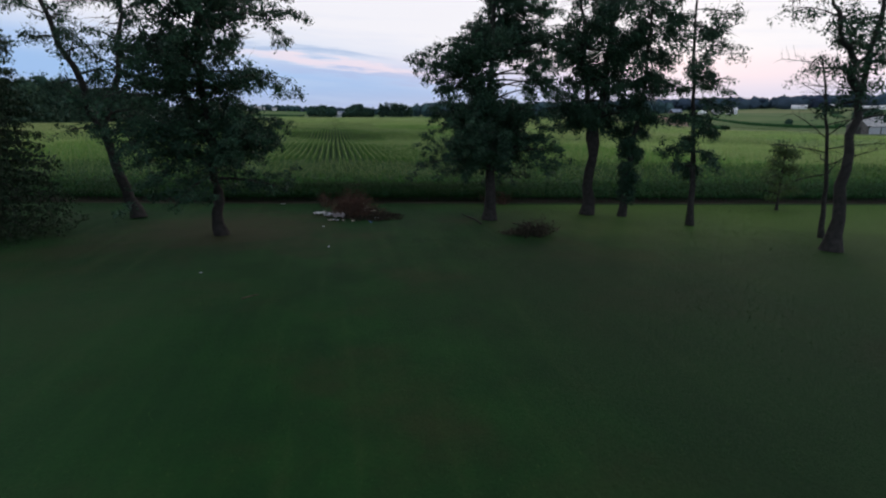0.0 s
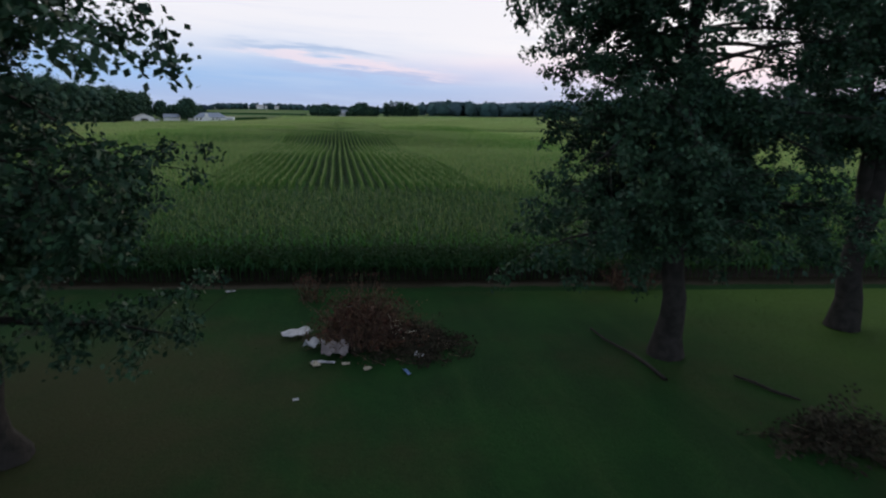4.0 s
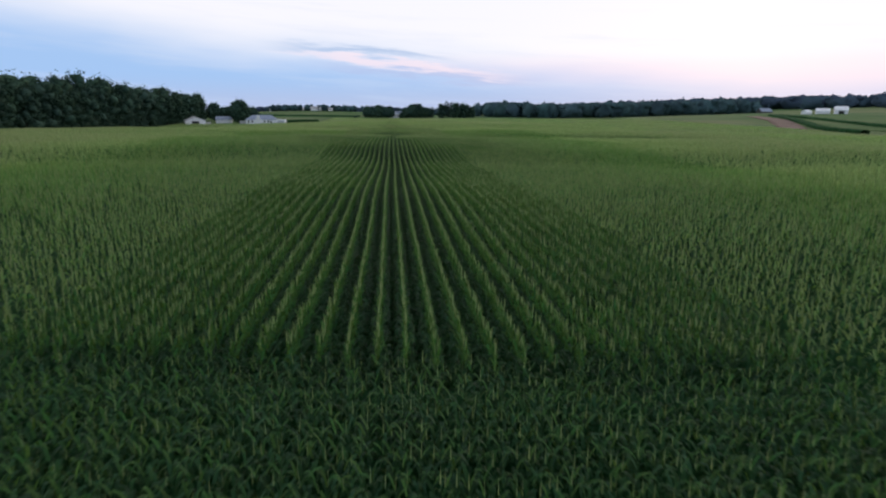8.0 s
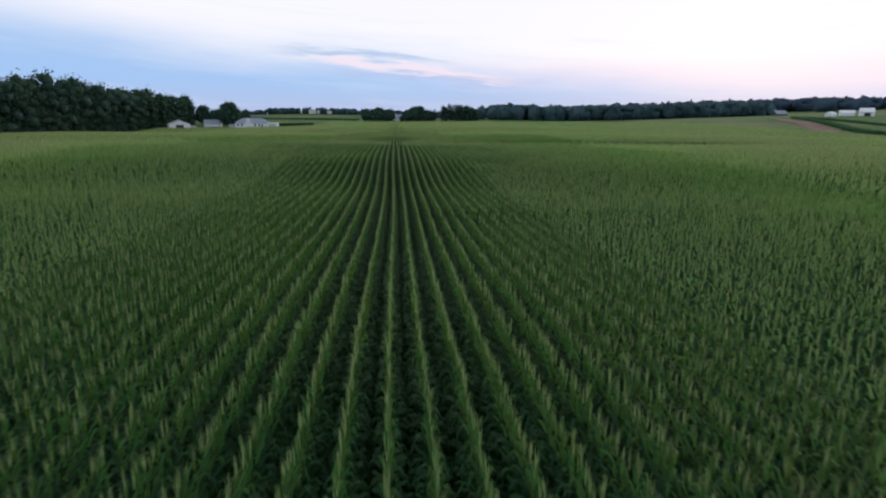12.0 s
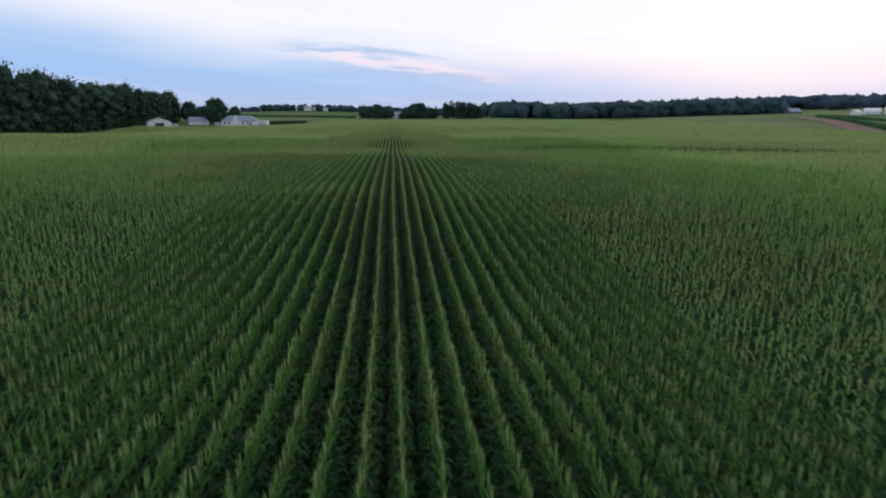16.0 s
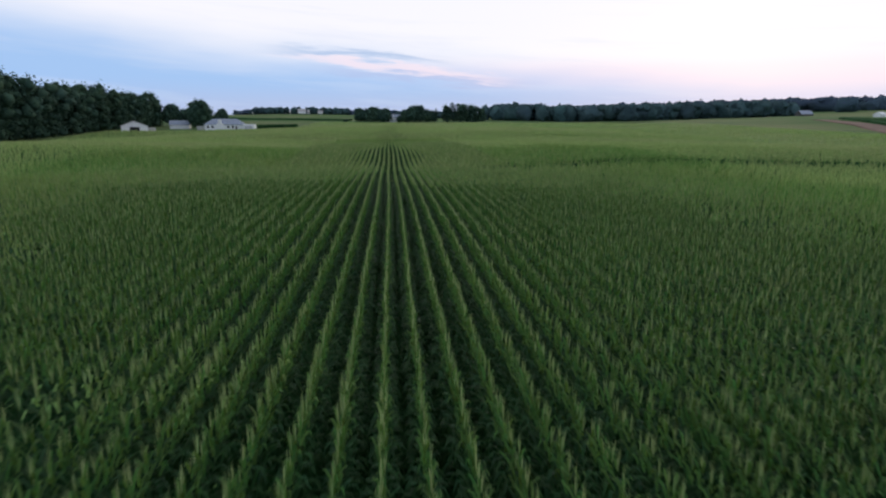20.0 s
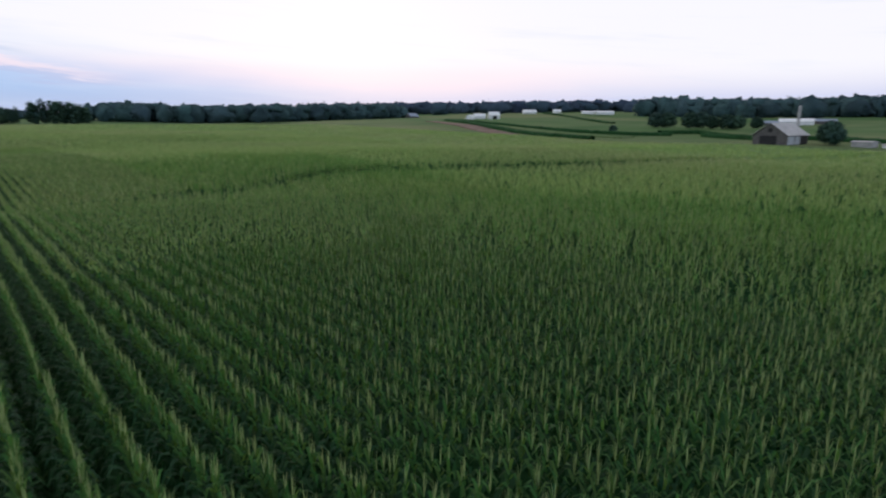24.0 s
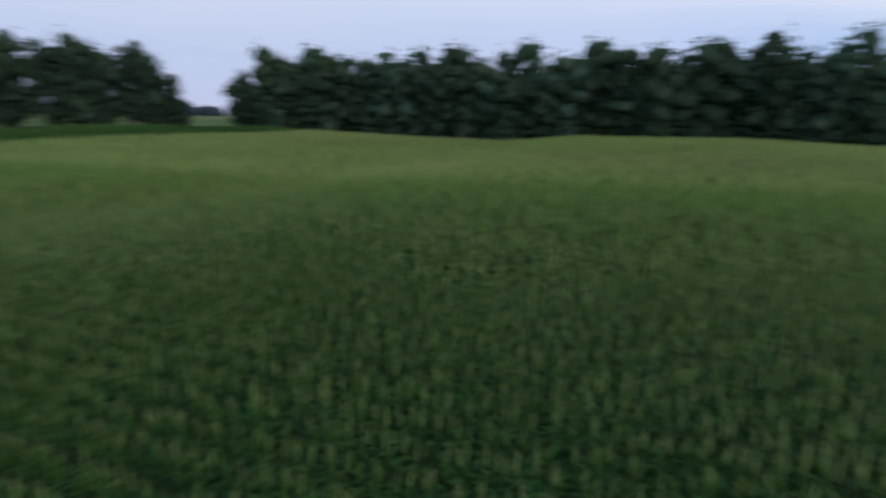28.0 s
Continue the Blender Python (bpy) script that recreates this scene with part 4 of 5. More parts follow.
make_tree("dense_tree", 10.0, 39.6, 23, "dense dark tree with layered boughs on the lawn",
          [(0, 0, 0), (-0.1, 0, 3), (-0.2, 0, 8), (0.1, 0.2, 16)], 0.42, (3.5, 15.5, 88, 4.9, 3.9, 0.22, 0.42), (78, 0.26, 0.112, 0.2), dense=46, cull=-0.36, prune=lambda p: p[2] < 2.3 or (p[2] > 12.4 and p[0] < -1.2) or (4.2 < p[2] < 8.0 and p[0] < -4.7 + 0.55 * p[1]) or (8.3 < p[2] < 10.5 and 0.3 < p[0] - 0.3 * p[1] < 2.2))
make_tree("forked_tree", 18.0, 40.9, 24, "tall forked tree with ivy hanging from its limbs",
          [(0, 0, 0), (0.0, 0, 3.5), (0.3, 0, 7), (1.0, 0, 12), (1.4, 0, 17)], 0.42, (6.4, 17, 34, 2.6, 4.3, 0.45, 0.60), (48, 0.25, 0.125, 0.5), prune=lambda p: p[2] < 5.6, cull=-0.30,
          extra=[[(0.2, 0, 4.2), (-0.3, 0.2, 7.5), (-1.0, 0.3, 12), (-1.4, 0.2, 17)]])
ivy = make_tree("ivy_tree", 20.3, 39.8, 25, "tree trunk thickly wrapped in dark ivy",
                [(0, 0, 0), (0.2, 0, 4), (0.9, 0, 9), (1.2, 0, 16)], 0.26, (1.4, 16, 40, 0.5, 2.8, 0.1, 0.75), (38, 0.27, 0.12, 0.4))
make_tree("slender_tree", 23.3, 35.8, 26, "slender sparse tree with a straight trunk on the lawn",
          [(0, 0, 0), (-0.25, 0, 4), (-0.7, 0.1, 9), (-1.1, 0.2, 15)], 0.21, (3.4, 15, 20, 2.0, 2.8, 0.25, 0.6), (38, 0.25, 0.12, 0.3), dense=4)
make_tree("old_forked_tree", 26.8, 27.7, 27, "grey forked tree with thin upper foliage on the lawn",
          [(0, 0, 0), (-0.05, 0, 3), (0.05, 0, 6), (0.1, 0, 9), (0.7, 0, 14)], 0.36, (7.2, 14, 12, 1.8, 2.8, 0.5, 0.6), (14, 0.24, 0.12, 0.3),
          extra=[[(0.1, 0, 8.7), (-0.6, 0.1, 10.2), (-1.6, 0.2, 12.0), (-2.7, 0.2, 14)]], flare=1.7)
make_tree("bare_tree", 29.2, 30.9, 28, "small dead tree with bare twigs beside the forked tree",
          [(0, 0, 0), (-0.3, 0, 3.5), (-1.0, 0, 7.2), (-1.9, 0, 10.8)], 0.14, (3.6, 10.5, 18, 3.4, 2.0, 0.40, 0.15), (0, 0, 0, 0))
make_tree("young_tree", 34.6, 41.0, 29, "young bushy tree at the edge of the lawn",
          [(0, 0, 0), (0, 0, 2), (0.1, 0, 5.2)], 0.10, (0.9, 5.4, 18, 1.9, 0.9, 0.35, 0.5), (10, 0.24, 0.13, 0.2), material=M_YOUNG_LEAF, dense=3)
spruce("spruce_tree", -19.9, 37.5, 31, 14, 4.0, "dark spruce with boughs down to the lawn", leaf=(15, 0.2, 0.16))
make_tree("far_yard_tree", -24.5, 44.0, 32, "dark leafy tree behind the spruce",
          [(0, 0, 0), (0, 0, 4), (0.3, 0, 14)], 0.32, (2.5, 14, 20, 4.0, 2.6, 0.3, 0.5), (22, 0.36, 0.2, 0.3))


# ---- woods ----
def blob(r, radius, squash=0.8, rough=0.25, fine=2):
    """A low rounded lump with an uneven skin."""
    bm = bmesh.new()
    bmesh.ops.create_icosphere(bm, subdivisions=fine, radius=radius)
    off = Vector(r.uniform(-50, 50, 3))
    for v in bm.verts:
        k = 1 + rough * noise.noise(v.co * (2.2 / radius) + off) + 0.5 * rough * noise.noise(v.co * (5 / radius) + off)
        v.co = Vector((v.co.x * k, v.co.y * k, v.co.z * k * squash))
    bm.verts.ensure_lookup_table()
    V = np.array([v.co[:] for v in bm.verts])
    F = np.array([[v.index for v in f.verts] for f in bm.faces])
    bm.free()
    return V, F


def forest_tree_meshes(seed, height, spread_r, conic):
    """Trunk and crown of a woodland tree: lumps of leaves over an inner mass."""
    r = np.random.default_rng(seed)
    trunk = tube(np.c_[np.zeros(6), np.zeros(6), np.linspace(0, height * 0.8, 6)], np.linspace(0.28, 0.06, 6), 6)
    lumps, centres = [], []
    for i in range(16):
        f = (i + r.random()) / 16
        z = height * (0.07 + 0.85 * f)
        rad = spread_r * ((1 - f) * 0.8 + 0.2 if conic else math.sin(0.55 + 2.1 * f) * r.uniform(0.6, 1.1))
        a = i * 2.4 + r.normal(0, 0.5)
        c = np.array([math.cos(a) * rad * 0.62, math.sin(a) * rad * 0.62, z])
        s = spread_r * (0.32 if conic else 0.52) * r.uniform(0.75, 1.25)
        v, fc = blob(r, s * 0.62, 1.0, 0.9, 1)
        lumps.append((v + c, fc))
        n = 24
        d = r.normal(0, 1, (n, 3))
        d /= np.linalg.norm(d, axis=1)[:, None]
        centres.append(c + d * s * r.uniform(0.75, 1.08, (n, 1)))
    lv, lf = leaf_cloud(np.concatenate(centres), 3, 0.62, 0.86, r, 0.9, 0.2)
    v1, f1 = merge(lumps)
    v, f = merge([(v1, f1), (lv, lf)])
    return mesh_arrays("trunk", *trunk, [M_BARK]), mesh_arrays("crown", v, f, [M_WOOD_LEAF])


def round_tree_meshes(seed, height, spread_r):
    """Trunk and a round full crown that comes down close to the ground."""
    r = np.random.default_rng(seed)
    trunk = tube(np.c_[np.zeros(5), np.zeros(5), np.linspace(0, height * 0.7, 5)], np.linspace(0.3, 0.08, 5), 6)
    lumps, centres = [], []
    for i in range(34):
        f = (i + 0.5) / 34
        a, up = i * 2.4, 1 - 1.85 * f
        side = math.sqrt(max(0.0, 1 - up * up)) * r.uniform(0.62, 0.86)
        c = np.array([math.cos(a) * side * spread_r, math.sin(a) * side * spread_r, height * (0.50 + 0.40 * up)])
        s = spread_r * r.uniform(0.26, 0.40)
        v, fc = blob(r, s * 0.75, 1.0, 0.8, 1)
        lumps.append((v + c, fc))
        d = r.normal(0, 1, (26, 3))
        d /= np.linalg.norm(d, axis=1)[:, None]
        centres.append(c + d * s * r.uniform(0.7, 1.12, (26, 1)))
    v, fc = blob(r, spread_r * 0.72, 1.0, 0.3, 2)
    lumps.append((v * np.array([1, 1, height * 0.36 / (spread_r * 0.72)]) + np.array([0, 0, height * 0.50]), fc))
    leaves = leaf_cloud(np.concatenate(centres), 3, 0.4, 0.62, r, 0.9, 0.1)
    return mesh_arrays("trunk", *trunk, [M_BARK]), mesh_arrays("crown", *merge(lumps + [leaves]), [M_WOOD_LEAF])


KINDS = [forest_tree_meshes(200 + i, h, w, c) for i, (h, w, c) in enumerate(((22, 5.6, False), (24, 6.2, False), (20, 6.0, False), (24, 4.0, True), (23, 5.4, False), (17, 5.4, False)))] + [round_tree_meshes(231, 14, 6.4), round_tree_meshes(232, 13, 7.0)]


def forest_tree(x, y, kind, scale, turn, label="leafy woodland tree at the field edge", group="trees of the wood", name="forest_tree", plump=1.0):
    root = thing(name, (x, y, gz(x, y) - 0.2), turn, label, "tree", group)
    root.scale = (scale * plump, scale * plump, scale)
    t, c = KINDS[kind]
    part("trunk", t, None, root)
    part("crown", c, None, root)
    return root


r_wood = np.random.default_rng(11)
for i in range(102):
    y = 30 + i * 5.6 + r_wood.uniform(-1.5, 1.5)
    x = -168 - 6 * math.sin(y / 47) + r_wood.uniform(-2.5, 2.5) - max(0, (y - 400) * 0.02)
    forest_tree(x, y, (0, 1, 2, 4, 5, 2, 0, 4)[int(r_wood.integers(0, 8))], r_wood.uniform(0.96, 1.12) * (1.1 if y < 260 else 1.0) * float(np.interp(y, (90, 220, 265, 310, 420, 490, 600), (1.0, 0.97, 1.04, 1.25, 1.25, 1.08, 0.86))), r_wood.uniform(0, 360), plump=1.12)
for i in range(80):
    y = 36 + i * 7.0 + r_wood.uniform(-3, 3)
    forest_tree(-180 + r_wood.uniform(-4, 4) - max(0, (y - 400) * 0.02), y, (0, 1, 2, 4, 1)[int(r_wood.integers(0, 5))], r_wood.uniform(0.95, 1.22) * float(np.interp(y, (90, 220, 265, 310, 420, 490, 600), (1.0, 0.97, 1.04, 1.25, 1.25, 1.08, 0.86))) * (1.1 if y < 260 else 1.0), r_wood.uniform(0, 360))
for i in range(12):
    forest_tree(-172 - i * 9 + r_wood.uniform(-2, 2), 27 + r_wood.uniform(-3, 3), int(r_wood.integers(0, 5)), r_wood.uniform(0.8, 1.0), r_wood.uniform(0, 360))
# second wood beyond the gap
for i in range(30):
    f = i / 29
    forest_tree(-146 + 66 * f + r_wood.uniform(-2, 2), 30 - 30 * f + r_wood.uniform(-5, 5), int(r_wood.integers(0, 5)), r_wood.uniform(0.92, 1.12) * (0.45 if i < 2 else 0.75 if i < 4 else 1), r_wood.uniform(0, 360), "leafy tree of the second wood", "trees of the second wood")


def wood_mass(name, label, line, depth, height, size, count, seed, material, leafy=110):
    """Far woods: many uneven leafy lumps along a line."""
    r = np.random.default_rng(seed)
    line = np.array(line, float)
    seg = np.r_[0, np.cumsum(np.linalg.norm(np.diff(line, axis=0), axis=1))]
    kinds = [blob(r, 1.0, 1.0, 0.6, 2) for _ in range(8)]
    out = []
    for i in range(count):
        s = r.uniform(0, seg[-1])
        x, y = np.interp(s, seg, line[:, 0]), np.interp(s, seg, line[:, 1])
        x, y = x + r.normal(0, depth), y + r.normal(0, depth)
        v, f = kinds[int(r.integers(0, 8))]
        w, h = size * r.uniform(0.5, 1.05), height * r.uniform(0.70, 1.05)
        a = r.uniform(0, 6.28)
        c, k = math.cos(a), math.sin(a)
        p = np.c_[(v[:, 0] * c - v[:, 1] * k) * w + x, (v[:, 0] * k + v[:, 1] * c) * w + y, v[:, 2] * h * 0.55 + gz(x, y) + h * 0.45]
        out.append((p + r.normal(0, size * 0.075, p.shape), f))
        if r.random() < 0.8:                       # a smaller crown standing out on top
            v, f = kinds[int(r.integers(0, 8))]
            q = size * r.uniform(0.28, 0.5)
            out.append((np.c_[v[:, 0] * q + x + r.normal(0, w * 0.5), v[:, 1] * q + y + r.normal(0, w * 0.5), v[:, 2] * height * 0.2 + gz(x, y) + height * r.uniform(0.66, 0.82)], f))
        d = r.normal(0, 1, (leafy, 3))
        d /= np.linalg.norm(d, axis=1)[:, None]
        if leafy:
            out.append(leaf_cloud(np.c_[x + d[:, 0] * w, y + d[:, 1] * w, gz(x, y) + h * 0.45 + d[:, 2] * h * 0.55], 1, size * 0.10, size * 0.19, r, 0.9))
    return tagged(new(name, mesh_arrays(name, *merge(out), [material])), label, "woods", kind="stuff")


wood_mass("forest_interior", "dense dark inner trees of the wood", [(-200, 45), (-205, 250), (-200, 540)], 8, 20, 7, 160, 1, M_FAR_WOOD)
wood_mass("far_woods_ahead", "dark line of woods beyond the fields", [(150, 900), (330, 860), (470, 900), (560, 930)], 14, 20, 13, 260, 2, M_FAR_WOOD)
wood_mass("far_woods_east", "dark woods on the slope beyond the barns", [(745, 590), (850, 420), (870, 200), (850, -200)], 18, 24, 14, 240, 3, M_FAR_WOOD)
wood_mass("hill_woods", "wooded hills in the distance with painted blue haze", [(500, 1400), (900, 1250), (1250, 900), (1400, 500), (1450, 0), (1350, -500)], 60, 25, 22, 560, 4, M_HAZE_WOOD, 40)
wood_mass("far_woods_west", "low dark tree line far across the fields", [(-300, 1440), (-150, 1420), (100, 1450), (500, 1500)], 20, 13, 12, 200, 5, M_HAZE_WOOD)
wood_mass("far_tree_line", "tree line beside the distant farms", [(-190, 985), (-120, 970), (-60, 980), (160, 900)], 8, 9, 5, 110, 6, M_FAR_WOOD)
wood_mass("far_woods_south", "distant woods with painted blue haze seen through the gap", [(-1500, -300), (-1300, -900), (-600, -1500), (200, -1500)], 40, 24, 25, 200, 7, M_HAZE_WOOD, 40)


# ---- farms ----
def gable(name_root, w, d, wall_h, roof_h, wall_mat, roof_mat, overhang=0.4, ridge_along="x"):
    """Walls with gable ends and two thick roof slopes, as parts of a building."""
    if ridge_along == "x":
        ax, ay = w / 2, d / 2
    else:
        ax, ay = d / 2, w / 2
    bm = bmesh.new()
    P = [(-ax, -ay, 0), (ax, -ay, 0), (ax, ay, 0), (-ax, ay, 0), (-ax, -ay, wall_h), (ax, -ay, wall_h), (ax, ay, wall_h), (-ax, ay, wall_h), (-ax, 0, wall_h + roof_h), (ax, 0, wall_h + roof_h)]
    vs = [bm.verts.new(p) for p in P]
    for f in ((0, 1, 5, 4), (2, 3, 7, 6), (1, 2, 6, 9, 5), (3, 0, 4, 8, 7), (4, 5, 9, 8), (6, 7, 8, 9), (3, 2, 1, 0)):
        bm.faces.new([vs[i] for i in f])
    rb = bmesh.new()
    t, o = 0.18, overhang
    slope = roof_h / ay
    for s in (-1, 1):
        q = []
        for x in (-ax - o, ax + o):
            q += [(x, s * (ay + o), wall_h - slope * o + 0.02), (x, 0, wall_h + roof_h + 0.02), (x, 0, wall_h + roof_h + t), (x, s * (ay + o), wall_h - slope * o + t)]
        v = [rb.verts.new(p) for p in q]
        for f in ((0, 1, 2, 3), (7, 6, 5, 4), (0, 4, 5, 1), (1, 5, 6, 2), (2, 6, 7, 3), (3, 7, 4, 0)):
            rb.faces.new([v[i] for i in f])
    bmesh.ops.recalc_face_normals(rb, faces=rb.faces)
    turn = 0 if ridge_along == "x" else 90
    for b in (bm, rb):
        if turn:
            bmesh.ops.rotate(b, verts=b.verts, cent=(0, 0, 0), matrix=Matrix.Rotation(radians(turn), 3, "Z"))
    return part("wall", bm, wall_mat, name_root), part("roof", rb, roof_mat, name_root)


def window_on(wall, x, y, z, w, h, depth=0.06, along="x"):
    """A window set 3 cm proud of a wall: casing and pane."""
    o = 0.08
    def b(dx, dz, y0, y1):
        return boxed(x - dx, x + dx, y + y0, y + y1, z - dz, z + dz) if along == "x" else boxed(x + y0, x + y1, y - dx, y + dx, z - dz, z + dz)
    s = -1
    fr = part("window_frame", b(w / 2 + o, h / 2 + o, min(0, s * depth), max(0, s * depth)), M_WHITE, wall)
    part("pane", b(w / 2, h / 2, min(s * depth, s * (depth + 0.02)), max(s * depth, s * (depth + 0.02))), M_GLASS, wall)
    return fr


def hip_roof(ax, ay, wall_h, rise, over=0.5, thick=0.2):
    """A thick four-sided roof over a block of half sizes ax, ay."""
    bm = bmesh.new()
    ex, ey, r = ax + over, ay + over, ax - ay
    lower = [bm.verts.new(p) for p in ((-ex, -ey, wall_h), (ex, -ey, wall_h), (ex, ey, wall_h), (-ex, ey, wall_h))]
    eave = [bm.verts.new((v.co.x, v.co.y, wall_h + thick)) for v in lower]
    top = [bm.verts.new((-r, 0, wall_h + rise)), bm.verts.new((r, 0, wall_h + rise))]
    bm.faces.new(lower[::-1])
    for i in range(4):
        bm.faces.new([lower[i], lower[(i + 1) % 4], eave[(i + 1) % 4], eave[i]])
    bm.faces.new([eave[0], eave[1], top[1], top[0]])
    bm.faces.new([eave[1], eave[2], top[1]])
    bm.faces.new([eave[2], eave[3], top[0], top[1]])
    bm.faces.new([eave[3], eave[0], top[0]])
    return bm


def farmhouse(x, y, turn):
    h = thing("white_farmhouse", (x, y, gz(x, y)), turn, "long low white farmhouse with grey-blue hipped roof", "house")
    wall = part("wall", boxed(-13, 10, -4.5, 4.5, -0.3, 3.0), M_WHITE, h)
    part("roof", hip_roof(11.5, 4.5, 3.0, 3.6), M_ROOF, h).location = (-1.5, 0, 0)
    bay = bmesh.new()
    P = [(-6.2, 0), (-1.2, 0), (-1.2, 2.9), (-2.7, 4.3), (-2.7, 6.2), (-4.7, 6.2), (-4.7, 4.3), (-6.2, 2.9)]
    front, back = [bay.verts.new((px, -5.6, pz)) for px, pz in P], [bay.verts.new((px, -4.3, pz)) for px, pz in P]
    bay.faces.new(front)
    bay.faces.new(back[::-1])
    for i in range(8):
        bay.faces.new([front[i], back[i], back[(i + 1) % 8], front[(i + 1) % 8]])
    bmesh.ops.recalc_face_normals(bay, faces=bay.faces)
    part("chimney", bay, M_WHITE, h, "broad white stepped chimney")
    for wx in (-11, -8.3, 1.0, 3.8):
        window_on(wall, wx, -4.5, 1.7, 1.3, 1.4)
    part("door", boxed(5.3, 6.3, -4.58, -4.5, 0, 2.05), M_DARK_PANEL, h)
    g = part("garage", boxed(10.05, 17, -6.5, 1.5, -0.3, 3.3, bevel=0.03), M_WHITE, h, "white flat-roofed garage")
    part("garage_door", boxed(11.2, 15.8, -6.58, -6.5, 0.05, 2.4), M_SHEET, g)
    part("porch", boxed(-18, -13.05, -3, 2, -0.3, 2.1, bevel=0.03), M_TIN, h, "low pale porch")
    return h


def farm_shed(x, y, turn, w, d, wh, rh, label, door=True, wall_mat=None, roof_mat=None, name="farm_shed", ridge="y"):
    s = thing(name, (x, y, gz(x, y) - 0.1), turn, label, "shed", "farm sheds")
    gable(s, w, d, wh, rh, wall_mat or M_WHITE, roof_mat or M_TIN, 0.5, ridge)
    if door:
        part("door", boxed(-2.4, 2.4, -d / 2 - 0.05, -d / 2, 0, min(wh - 0.3, 3.0)), M_DARK_PANEL, s, "dark panel in place of an open doorway")
    return s


farmhouse(-101, 521, 4)
shed = farm_shed(-142, 484, 24, 13, 13, 3.6, 2.6, "white farm shed with a dark panel in place of an open doorway")
part("lean_to", boxed(6.55, 10.5, -4, 6.4, 0, 2.4, bevel=0.04), M_TIN, shed)
farm_shed(-139, 548, 8, 12, 8, 3.2, 2.4, "small white shed with a slate roof by the farmhouse", False, roof_mat=M_ROOF, ridge="x")
forest_tree(-125, 545, 6, 1.36, 20, "round dark tree behind the farmhouse", "farm trees", "farm_tree", 0.95)
for x, y, k, sc in ((-159, 590, 6, 1.15), (-151, 596, 7, 0.95), (-143, 588, 6, 1.0), (-137, 640, 6, 0.85), (-114, 549, 7, 0.75)):
    forest_tree(x, y, k, sc, x * 53 % 360, "dark tree behind the farm buildings", "farm trees", "farm_tree", 0.9)

# far house among trees
fh = thing("far_house", (6, 708, gz(6, 708)), 8, "white gabled house half hidden by trees", "house")
fw, _ = gable(fh, 11, 8, 4.2, 2.6, M_WHITE, M_ROOF)
for wx in (-3.5, 0, 3.5):
    window_on(fw, wx, -4.0, 1.9, 1.1, 1.4)
part("wing", boxed(-9.5, -5.55, -4.5, 3.0, 0, 3.9, bevel=0.03), M_WHITE, fh, "white gabled wing")
pole = thing("white_pole", (3.8, 672, gz(3.8, 672)), 0, "slim white pole before the far house", "pole")
part("shaft", mesh_arrays("shaft", *tube([(0, 0, 0), (0, 0, 4), (0, 0, 8)], [0.28, 0.25, 0.2], 8), [M_WHITE]), None, pole)
part("cap", boxed(-0.3, 0.3, -0.3, 0.3, 8.0, 8.2), M_WHITE, pole)
for x, y, k, sc in ((-27, 702, 6, 0.94), (-20, 699, 7, 0.92), (-13, 700, 6, 1.0), (-7, 698, 7, 0.90), (-3, 699, 6, 0.92), (-17, 710, 2, 0.72), (10, 690, 6, 0.46), (17, 700, 7, 0.92), (22, 699, 6, 1.06), (29, 701, 6, 1.14), (35, 700, 7, 0.90), (25, 708, 4, 0.70), (41, 703, 6, 0.80), (45, 702, 3, 0.56)):
    forest_tree(x, y, k, sc, x * 37 % 360, "leafy tree round the far house", "trees round the far house", "garden_tree", 1.0)
for i, (x, y, k, sc) in enumerate(((55, 701, 2, 0.80), (60, 699, 3, 0.80), (63, 703, 3, 0.72), (66, 700, 3, 0.76), (70, 699, 2, 0.84), (75, 702, 5, 1.0), (80, 699, 2, 0.82), (85, 701, 5, 0.88), (89, 700, 2, 0.66))):
    forest_tree(x, y, k, sc, i * 51, "dark evergreen in a dense planted clump", "evergreens", "evergreen_tree", 1.2)
forest_tree(-40, 690, 6, 0.22, 60, "small round bush in the far meadow", "trees round the far house", "garden_bush", 1.3)

# distant farms
for x, y, w, d, wh, rh, t in ((-119, 960, 10, 8, 3.2, 3.0, 5), (-108, 964, 7, 7, 2.6, 2.2, -5), (-143, 990, 7, 6, 2.4, 2.0, 5), (-94, 958, 6, 6, 2.4, 2.2, 0), (-172, 985, 36, 9, 1.6, 1.2, 4)):
    farm_shed(x, y, t, w, d, wh, rh, "pale farm building on the horizon", False, ridge="x")

# old barn east of the field
barn = thing("old_barn", (287, 266, gz(287, 266) - 0.1), -5, "weathered grey barn with tin roof and open gable end", "barn")
bw, _ = gable(barn, 21, 14.5, 4.4, 5.0, M_BARNWOOD, M_TIN, 0.6, "x")
part("doorway", boxed(-10.58, -10.5, -3.0, 4.2, 0, 3.9), M_DARK_PANEL, barn, "dark panel in place of the barn doorway")
part("hay_door", boxed(-10.56, -10.5, -0.9, 0.9, 5.4, 7.2), M_DARK_PANEL, barn, "dark panel in place of the loft opening")
for x0, x1 in ((-9.6, -3.2), (-2.4, 2.6)):
    part("side_panel", boxed(x0, x1, -7.34, -7.25, 0.2, 3.7), M_SHEET, barn, "pale boarded side panel")
part("side_opening", boxed(3.4, 9.6, -7.32, -7.25, 0, 3.6), M_DARK_PANEL, barn, "dark panel in place of an open side bay")
for x in (3.2, 6.4, 9.8):
    part("post", boxed(x - 0.14, x + 0.14, -7.55, -7.33, 0, 4.0), M_BARNWOOD, barn)
silo = thing("farm_silo", (355.5, 281, gz(355.5, 281)), 0, "slim pale concrete silo with a domed cap", "silo")
sb = bmesh.new()
